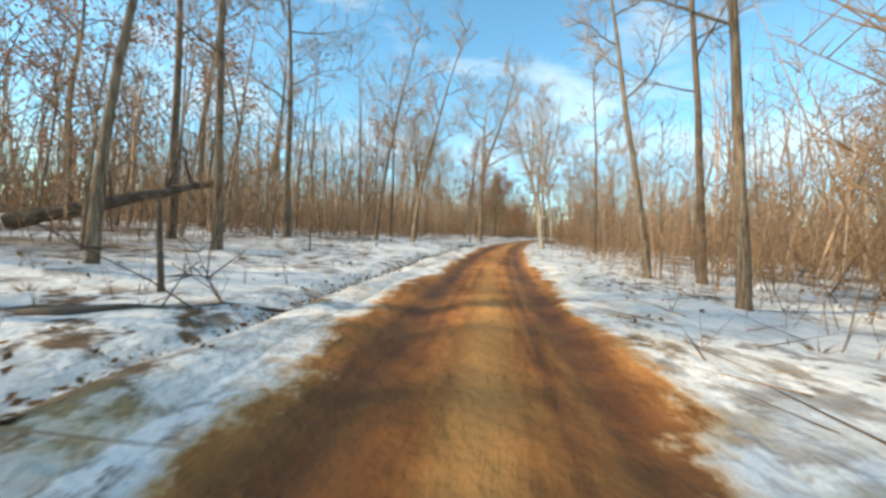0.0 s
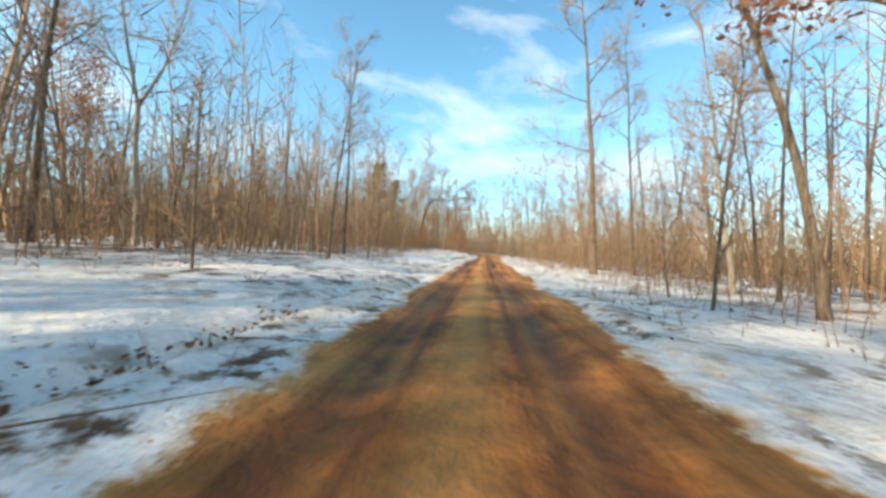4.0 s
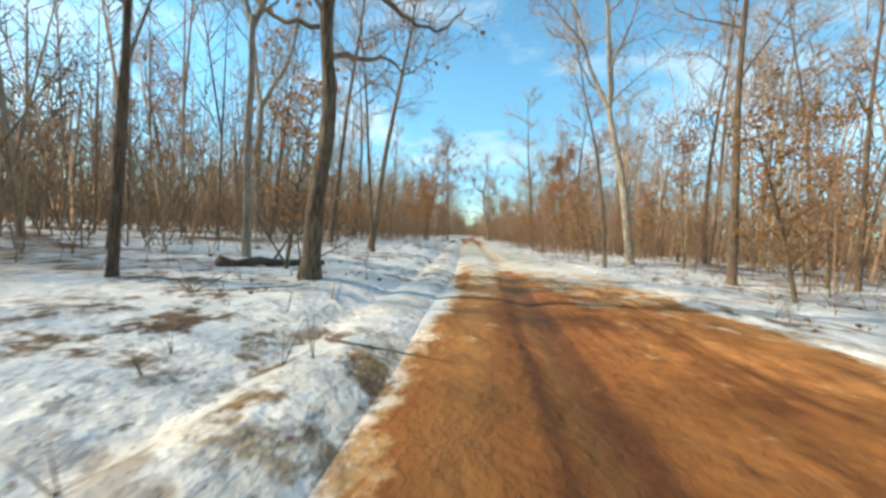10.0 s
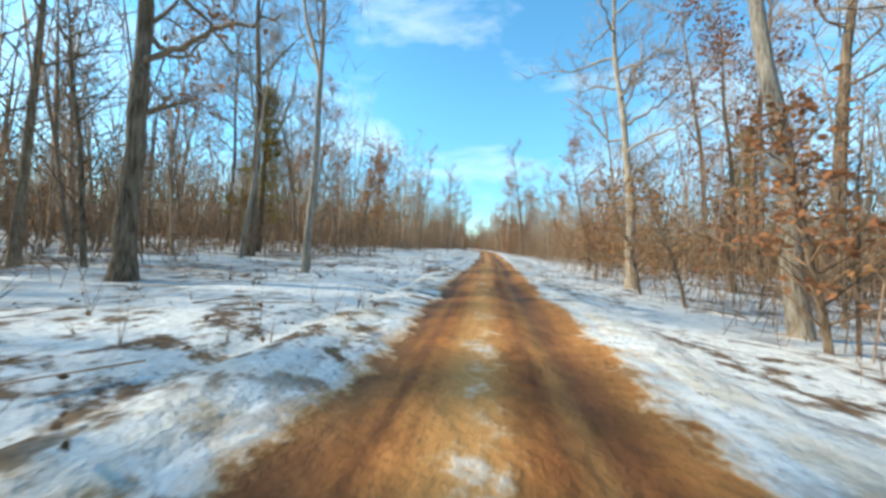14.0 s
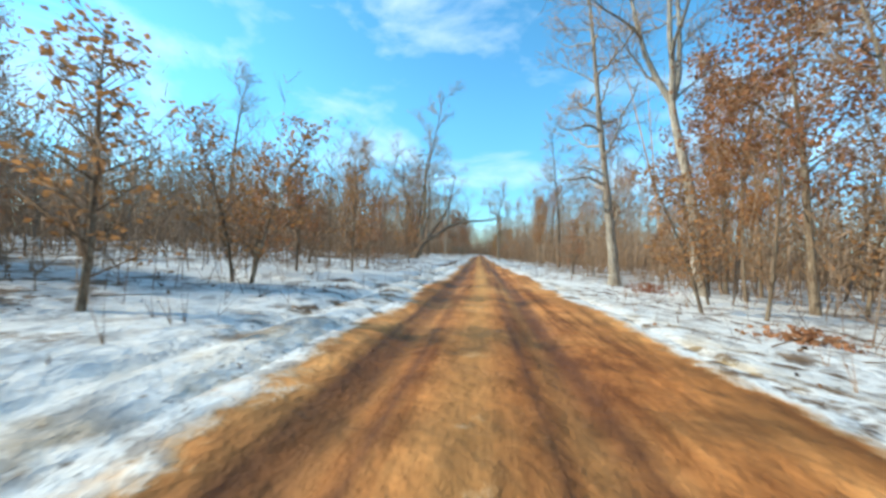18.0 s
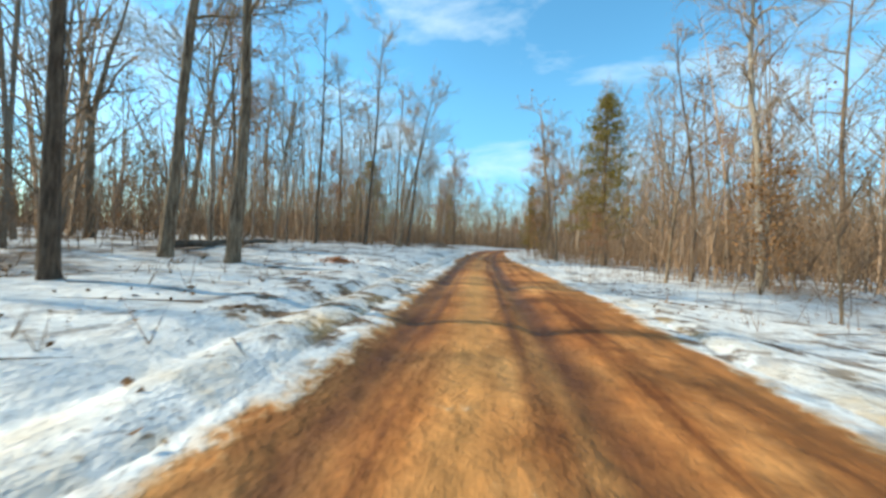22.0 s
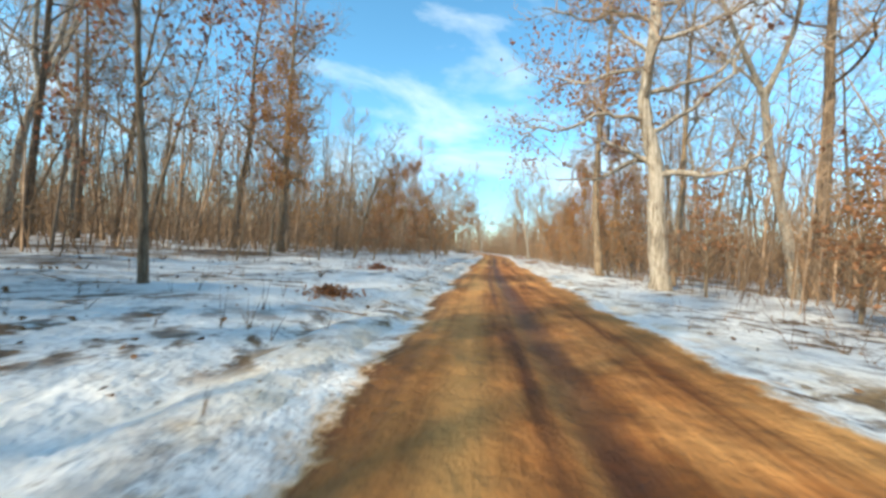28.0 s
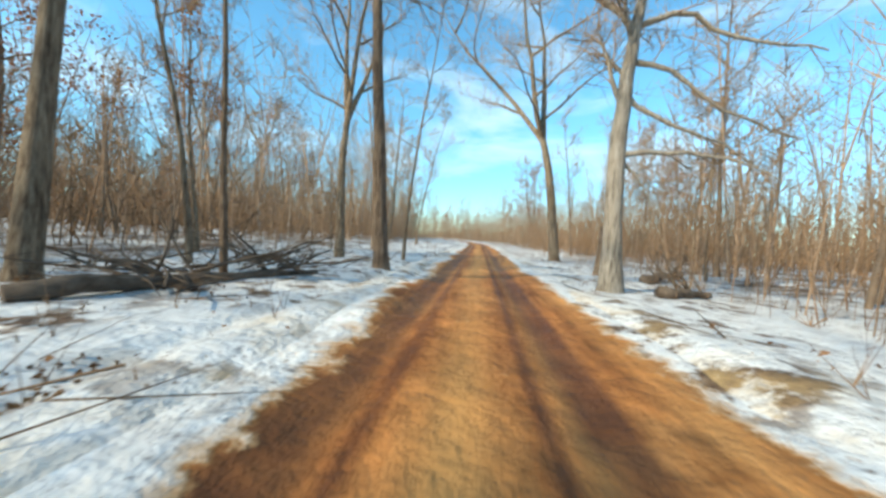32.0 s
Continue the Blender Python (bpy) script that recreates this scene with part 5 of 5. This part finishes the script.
def brushwood():
    """A dense tangle of thin stems and saplings between the trunks."""
    rng = np.random.default_rng(23)
    for name, side in (("brush_west", -1), ("brush_east", 1)):
        pile = Spikes()
        for first, last, share in ((0.0, LAST, 36.0), (LAST, LS[-1], 10.0)):
            n = int((last - first) * share)
            s = rng.uniform(first, last, n)
            u = u_of(s)
            bare = np.interp(u, OPEN_U, OPEN_RIGHT if side > 0 else OPEN_LEFT)
            out = bare * rng.uniform(0.75, 1.25, n) + 34 * rng.random(n) ** 1.45
            lat = road_edge(u, side) + side * out
            x, y = spot(u, lat)
            thick = np.array([0.5 + 0.55 * rnd(a, b, 0.05, 41.0) + 0.45 * rnd(a, b, 0.3, 43.0) for a, b in zip(x, y)])
            keep = rng.random(n) < 0.45 + 0.8 * thick
            u, out, lat, x, y, thick, bare = (k[keep] for k in (u, out, lat, x, y, thick, bare))
            n = len(u)
            z = np.array([ground_z(a, b, c, d) for a, b, c, d in zip(u, lat, x, y)])
            tall = (1.6 + 4.6 * rng.random(n) ** 1.15) * (0.6 + 0.6 * thick) * np.clip(0.45 + (out - bare) / 7, 0.4, 1.2)
            tall *= np.where(rng.random(n) < 0.09, 1.8, 1.0)
            p = np.stack([x, y, z - 0.05], 1)
            q = p + np.stack([rng.normal(0, 0.26, n), rng.normal(0, 0.26, n), np.ones(n)], 1) * tall[:, None]
            pile.add(p, q, (0.006 + 0.0026 * tall) * (0.38 + out / 13))
            sprays(rng, pile, p, q, 8, 0.3 + 0.19 * tall, 0.0055 * (0.5 + out / 7), (0.2, 1.3))
        tagged(new("brush", pile.mesh(name, BRUSH)), "dense tangle of thin bare brown saplings", "brush", kind="stuff")


def saplings():
    """Slim young growth with a haze of fine twigs behind the open verge."""
    rng = np.random.default_rng(37)
    pile = Spikes()
    for side in (-1, 1):
        n = int(LS[-1] * (3.2 if side < 0 else 3.6))
        s = rng.uniform(0, LS[-1], n)
        if side < 0:  # a young coppice stands thick here
            s = np.concatenate([s, rng.uniform(np.interp(18.0, LU, LS), np.interp(19.2, LU, LS), 330)])
            n = len(s)
        u = u_of(s)
        bare = np.interp(u, OPEN_U, OPEN_RIGHT if side > 0 else OPEN_LEFT)
        out = bare * rng.uniform(0.85, 1.3, n) + 1.0 + 16 * rng.random(n) ** 1.3
        lat = road_edge(u, side) + side * out
        x, y = spot(u, lat)
        h = (3.6 + 6.4 * rng.random(n) ** 1.2) * np.clip(0.55 + (out - bare) / 9, 0.5, 1.1)
        if side < 0:
            h *= np.where((u > 18.0) & (u < 19.4), 0.6, 1.0)
        p = np.stack([x, y, np.full(n, -0.1)], 1)
        q = p + np.stack([rng.normal(0, 0.1, n), rng.normal(0, 0.1, n), np.ones(n)], 1) * h[:, None]
        pile.add(p, q, 0.008 + 0.0022 * h)
        sprays(rng, pile, lerp(p, q, np.full(n, 0.1)), q, 17, 0.3 + 0.14 * h, 0.006 + 0.0008 * out, (0.2, 1.3))
    tagged(new("saplings", pile.mesh("saplings", TWIG)), "slim grey-brown saplings with a haze of fine twigs", "saplings", kind="stuff")


def thicket():
    """Dry leaves that still hang in the undergrowth."""
    rng = random.Random(29)
    for name, side in (("thicket_west", -1), ("thicket_east", 1)):
        pile = Pile()
        s = 0.0
        while s < LS[-1]:
            u = float(u_of(s))
            s += 0.10 if u < 34.5 else 0.25
            bare = float(np.interp(u, OPEN_U, OPEN_RIGHT if side > 0 else OPEN_LEFT))
            out = bare + 1.5 + 34 * rng.random() ** 1.25
            lat = float(road_edge(u, side)) + side * out
            x, y = spot(u, lat)
            if rnd(x, y, 0.09, 47.0) < rng.uniform(-0.7, 0.2):
                continue
            z = float(ground_z(u, lat, x, y))
            tall = (1.0 + (4.2 if side < 0 else 3.4) * rng.random()) * (0.85 + out / 45)
            for _ in range(16 if side < 0 else 22):
                size = rng.uniform(0.05, 0.10) * (0.7 + out / 20)
                pile.leaf(Vector((x + rng.gauss(0, 0.7), y + rng.gauss(0, 0.7), z + 0.3 + tall * rng.random())), size, rng)
        tagged(new("thicket", pile.mesh(name, THICKET, False)), "brown haze of dry leaves in the undergrowth", "undergrowth", kind="stuff")


far_woods()
brushwood()
saplings()
thicket()


# ---- fallen wood, stumps, leaf clumps ----
def solid(name, pile, mat, label, category, smooth_faces=True, group=""):
    return tagged(new(name, pile.mesh(name, mat, smooth_faces)), label, category, group)


def place(u, lat, lift=0.0):
    x, y = spot(u, lat)
    return Vector((x, y, float(ground_z(u, lat, x, y)) + lift))


def log(u0, lat0, u1, lat1, radius, lift0=0.0, lift1=0.0, label="weathered fallen log lying on the snow", seed=1):
    rng = random.Random(seed)
    a, b = place(u0, lat0, radius * 0.7 + lift0), place(u1, lat1, radius * 0.7 + lift1)
    bark_pile = Pile()
    pts = [a.lerp(b, k / 7) + Vector((rng.gauss(0, 0.05), rng.gauss(0, 0.05), rng.gauss(0, 0.03))) for k in range(8)]
    bark_pile.tube(pts[::-1], [radius * (0.55 + 0.45 * k / 7) * rng.uniform(0.9, 1.1) for k in range(8)], 9)
    root = new("fallen_log")
    new("stem", bark_pile.mesh("stem", WOOD)).parent = root
    for k in range(5):
        p = pts[rng.randrange(2, 7)]
        d = Vector((rng.uniform(-1, 1), rng.uniform(-1, 1), rng.uniform(0.3, 1.2))).normalized()
        q = spine(rng, p, d, rng.uniform(0.6, 1.8), 3, 0.3)
        stubs = Pile()
        stubs.tube(q, [radius * 0.28, radius * 0.2, radius * 0.12, 0.008], 5)
        for _ in range(3):
            stubs.spike(q[2], q[2] + Vector((rng.uniform(-0.6, 0.6), rng.uniform(-0.6, 0.6), rng.uniform(-0.1, 0.6))), 0.012)
        new("branch", stubs.mesh("branch", WOOD)).parent = root
    return tagged(root, label, "log", "fallen logs")


def stump(u, lat, height, radius, tip=0.0, seed=1, label="broken grey stump standing in the snow"):
    rng = random.Random(seed)
    p = place(u, lat, -0.1)
    pile = Pile()
    top = p + Vector((tip * rng.uniform(-1, 1), tip * rng.uniform(-1, 1), height + 0.1))
    pts = [p.lerp(top, k / 5) for k in range(6)]
    pile.tube(pts, [radius * f for f in (1.4, 1.08, 1.0, 0.97, 0.92, 0.8)], 9)
    for k in range(4):
        w = 1.57 * k + rng.random()
        e = top + Vector((math.cos(w), math.sin(w), 0)) * radius * 0.5
        pile.spike(e - Vector((0, 0, 0.08)), e + Vector((0, 0, rng.uniform(0.1, 0.3))), radius * 0.3)
    return solid("stump", pile, WOOD, label, "stump", True, "stumps and snags")


def leaf_clump(u, lat, size, seed):
    """A bough's worth of dry leaves lying on the snow."""
    rng = random.Random(seed)
    root, lf = new("leaf_clump"), Pile()
    base = place(u, lat)
    for _ in range(int(200 + 200 * size)):
        r, w = abs(rng.gauss(0, 0.5)) * size, rng.uniform(0, 6.28)
        lf.leaf(base + Vector((math.cos(w) * r * 1.4, math.sin(w) * r, max(0.04, rng.uniform(0.0, 0.45) * size * (1 - r / (1.6 * size))))), rng.uniform(0.06, 0.11), rng)
    for _ in range(9):
        q = base + Vector((rng.uniform(-0.8, 0.8), rng.uniform(-0.8, 0.8), rng.uniform(0.1, 0.5))) * size
        tw = Pile()
        tw.spike(base + Vector((0, 0, 0.02)), q, 0.012)
        new("twig", tw.mesh("twig", TWIG)).parent = root
    new("leaves", lf.mesh("leaves", LEAF_RED if seed % 2 else LEAF, False)).parent = root
    return tagged(root, "clump of dry brown oak leaves on the snow", "leaf clump", "leaf clumps")


def brush_pile(u, lat, size, seed):
    rng = random.Random(seed)
    base = place(u, lat)
    root = new("cut_brush")
    root.location = base
    for _ in range(34):
        w = rng.uniform(0, 6.28)
        a = Vector((rng.gauss(0, size * 0.5), rng.gauss(0, size * 0.4), rng.uniform(0.02, 0.3)))
        d = Vector((math.cos(w), math.sin(w), rng.uniform(-0.05, 0.4)))
        stick = Pile()
        r = rng.uniform(0.012, 0.035)
        q = spine(rng, a, d, rng.uniform(0.8, 2.0), 3, 0.2)
        stick.tube(q, [r, r * 0.8, r * 0.5, r * 0.2], 5)
        for _ in range(3):
            c = q[1].lerp(q[3], rng.random())
            stick.spike(c, c + Vector((rng.uniform(-0.5, 0.5), rng.uniform(-0.5, 0.5), rng.uniform(-0.05, 0.4))), r * 0.4)
        new("branch", stick.mesh("branch", WOOD)).parent = root
    return tagged(root, "heap of dark cut branches beside the track", "brush pile", "brush piles")


log(0.30, -12.0, 0.42, -8.6, 0.20, 0.2, 1.9, "dead trunk propped against standing trees", 3)
log(9.80, -9.0, 10.0, -5.2, 0.17, 0.15, 0.1, seed=4)
log(10.28, -4.5, 10.36, -3.4, 0.10, seed=5)
log(22.40, -10.5, 22.72, -12.0, 0.15, 0.1, 0.1, seed=6)
log(27.22, -11.5, 27.33, -9.0, 0.28, 0.05, 0.2, seed=7)
log(30.24, -4.6, 30.31, -2.9, 0.12, seed=8)
log(30.20, -5.6, 30.27, -3.6, 0.09, seed=9)
log(32.60, 6.3, 32.72, 9.2, 0.20, seed=10)
log(32.38, 4.4, 32.42, 6.0, 0.16, seed=11)
log(8.20, -3.4, 8.22, -2.2, 0.07, seed=12)
log(17.14, -3.4, 17.17, -2.6, 0.07, seed=13)
log(20.22, -3.4, 20.26, -2.6, 0.06, seed=15)
log(0.10, -3.9, 0.17, -2.4, 0.04, seed=16)
log(31.60, -6.0, 31.74, -3.4, 0.10, seed=18)
log(32.14, -4.9, 32.32, -3.6, 0.12, seed=19)
for _k, (_su, _sl, _sh, _sr, _st) in enumerate(((27.30, -9.7, 2.4, 0.20, 0.6), (27.25, -7.0, 3.2, 0.09, 0.5), (32.60, 4.6, 1.7, 0.17, 0.1), (17.15, -4.9, 0.65, 0.10, 0.05), (17.20, -4.4, 0.5, 0.08, 0.05),
                                                (20.12, -3.1, 0.75, 0.02, 0.1), (20.20, -5.7, 0.7, 0.07, 0.05), (31.20, -5.4, 0.55, 0.07, 0.1), (31.25, -5.1, 0.8, 0.05, 0.1), (12.15, -3.2, 0.3, 0.10, 0.05), (0.16, -4.0, 1.1, 0.035, 0.12),
                                                (30.28, -7.5, 1.6, 0.14, 0.1), (24.15, -6.0, 1.0, 0.06, 0.3))):
    stump(_su, _sl, _sh, _sr, _st, 40 + _k)
for _k, (_su, _sl, _sh) in enumerate(((27.10, -1.7, 0.75), (27.10, -2.6, 0.6), (27.16, -2.4, 0.7), (27.25, -4.3, 0.6), (27.22, -3.1, 0.5), (27.35, -2.8, 0.6), (27.5, -3.4, 0.55), (27.7, -3.0, 0.6), (9.26, -1.7, 0.9), (9.36, -2.2, 0.8), (6.3, -3.2, 0.6), (6.45, -2.6, 0.5), (6.6, -2.2, 0.6),
                                      (6.75, -2.0, 0.6), (6.9, -1.7, 0.6), (7.1, -1.6, 0.5), (2.12, -3.2, 0.4), (2.05, -5.0, 0.6), (12.35, 6.0, 0.7), (17.35, 5.6, 0.7), (18.2, 5.0, 0.6), (18.45, 6.0, 0.8), (17.4, -4.6, 0.6), (21.2, 4.0, 0.8), (29.25, 4.6, 0.6),
                                      (30.3, 5.9, 0.7), (30.42, 5.2, 0.5), (8.3, -4.0, 0.5), (28.2, -2.6, 0.5), (28.4, -3.5, 0.5), (22.4, -4.5, 0.5), (11.5, 5.6, 0.7), (13.1, 3.6, 0.6), (13.25, 4.2, 0.6))):
    leaf_clump(_su, _sl, _sh, 70 + _k)
for _k, (_su, _sl, _sh) in enumerate(((31.72, -4.3, 1.3), (32.20, -4.7, 1.0), (32.30, -4.2, 1.0), (30.30, -3.6, 0.8), (3.2, -6.5, 1.1), (23.3, -4.6, 1.0), (2.3, 4.0, 0.9))):
    brush_pile(_su, _sl, _sh, 120 + _k)
plant("K", 3.30, -10.5, 0.55)
plant("G", 9.28, -2.1, 0.07)
plant("G", 9.34, -2.9, 0.07)
plant("G", 6.45, -3.4, 0.08)
plant("G", 6.62, -4.2, 0.07)
plant("G", 21.22, 4.3, 0.07)
for _k, (_su, _sl, _sh) in enumerate(((30.38, -3.9, 0.22), (30.42, -7.6, 0.20), (12.25, -6.8, 0.24), (12.5, -5.7, 0.2), (17.6, 9.4, 0.24), (18.55, 10.5, 0.26), (18.42, 8.6, 0.2), (19.4, 7.3, 0.22), (21.55, 5.2, 0.17), (21.35, 8.3, 0.26),
                                      (30.2, 12.0, 0.24), (29.75, 11.0, 0.26), (29.45, 9.0, 0.2), (28.5, -9.5, 0.26), (28.85, 8.9, 0.22), (12.0, 9.3, 0.26), (11.7, 8.2, 0.22), (15.1, -8.7, 0.2), (27.7, -6.2, 0.24), (3.85, -9.4, 0.24), (3.7, -7.4, 0.16), (9.55, 9.6, 0.2), (29.2, -8.5, 0.22), (28.9, -7.2, 0.2), (30.6, -9.0, 0.22))):
    plant("F", _su, _sl, _sh)
for _su, _sl in ((18.3, -6.2), (18.24, -5.4), (18.36, 6.4), (18.45, 8.0), (18.3, 5.2), (28.2, 6.3), (28.26, 7.4), (3.32, -7.2), (3.38, -8.0), (3.45, -6.6), (28.45, -6.4), (28.6, -5.6), (17.3, 5.6), (11.3, 6.4), (17.9, -6.5)):
    plant("G", _su, _sl, 0.08)
# a kind that found no spot leaves the scene
for _kind in KINDS.values():
    for _tree in _kind:
        if _tree.name not in _used:
            for _piece in list(_tree.children_recursive) + [_tree]:
                bpy.data.objects.remove(_piece)


def verge_weeds():
    """Dead stalks, twigs and leaves that poke through the snow."""
    rng = random.Random(55)
    stalks, leaves = Pile(), Pile()
    for s in np.arange(0, LS[-1] - 100, 0.028):
        u = float(u_of(s))
        side = rng.choice((-1, 1))
        edge = np.interp(u, _ru, _rr) if side > 0 else np.interp(u, EDGE_U, EDGE_L)
        out = 0.5 + 9.0 * rng.random() ** 1.2
        lat = edge + side * out
        x, y = spot(u, lat)
        if rnd(x, y, 0.22, 61.0) + 0.25 * rng.random() < 0.02:
            continue
        p = Vector((x, y, float(ground_z(u, lat, x, y)) - 0.02))
        roll = rng.random()
        if roll < 0.45:
            h = rng.uniform(0.1, 0.55)
            for _ in range(2):
                q = p + Vector((rng.gauss(0, 0.3), rng.gauss(0, 0.3), 1)) * h
                stalks.spike(p, q, 0.007)
        elif roll < 0.7:
            w, ln = rng.uniform(0, 6.28), rng.uniform(0.4, 1.5)
            q = p + Vector((math.cos(w) * ln, math.sin(w) * ln, rng.uniform(0.02, 0.25)))
            stalks.spike(p + Vector((0, 0, 0.03)), q, rng.uniform(0.006, 0.016))
        else:
            for _ in range(4):
                leaves.leaf(p + Vector((rng.gauss(0, 0.25), rng.gauss(0, 0.25), rng.uniform(0.03, 0.07))), rng.uniform(0.05, 0.10), rng)
    for s in np.arange(1, LS[-1] - 150, 0.05):
        u = float(u_of(s))
        if rnd(s, 0, 0.06, 71.0) < (-0.25 if u < 4.2 else 0.3):
            continue
        lat = float(np.interp(u, EDGE_U, EDGE_L)) - 0.95 + rng.gauss(0, 0.13)
        x, y = spot(u, lat)
        z = float(ground_z(u, lat, x, y))
        for _ in range(3):
            leaves.leaf(Vector((x + rng.gauss(0, 0.08), y + rng.gauss(0, 0.08), z + rng.uniform(0.02, 0.07))), rng.uniform(0.035, 0.075), rng)
    for s in np.arange(2, LS[-1] - 150, 1.1):
        u = float(u_of(s))
        side = rng.choice((-1, -1, 1))
        edge = np.interp(u, _ru, _rr) if side > 0 else np.interp(u, EDGE_U, EDGE_L)
        lat = edge + side * (1.6 + 7 * rng.random())
        x, y = spot(u, lat)
        p = Vector((x, y, float(ground_z(u, lat, x, y)) - 0.03))
        tuft = rng.uniform(0.2, 0.5)
        for _ in range(14):
            stalks.spike(p, p + Vector((rng.gauss(0, 0.55), rng.gauss(0, 0.55), rng.uniform(0.3, 1.0))) * tuft, 0.009)
    tagged(new("weeds", stalks.mesh("weeds", BRUSH)), "dead weed stalks and twigs poking through snow", "weeds", kind="stuff")
    tagged(new("fallen_leaves", leaves.mesh("fallen_leaves", LITTER, False)), "scattered brown leaves lying on the snow", "leaves", kind="stuff")


verge_weeds()
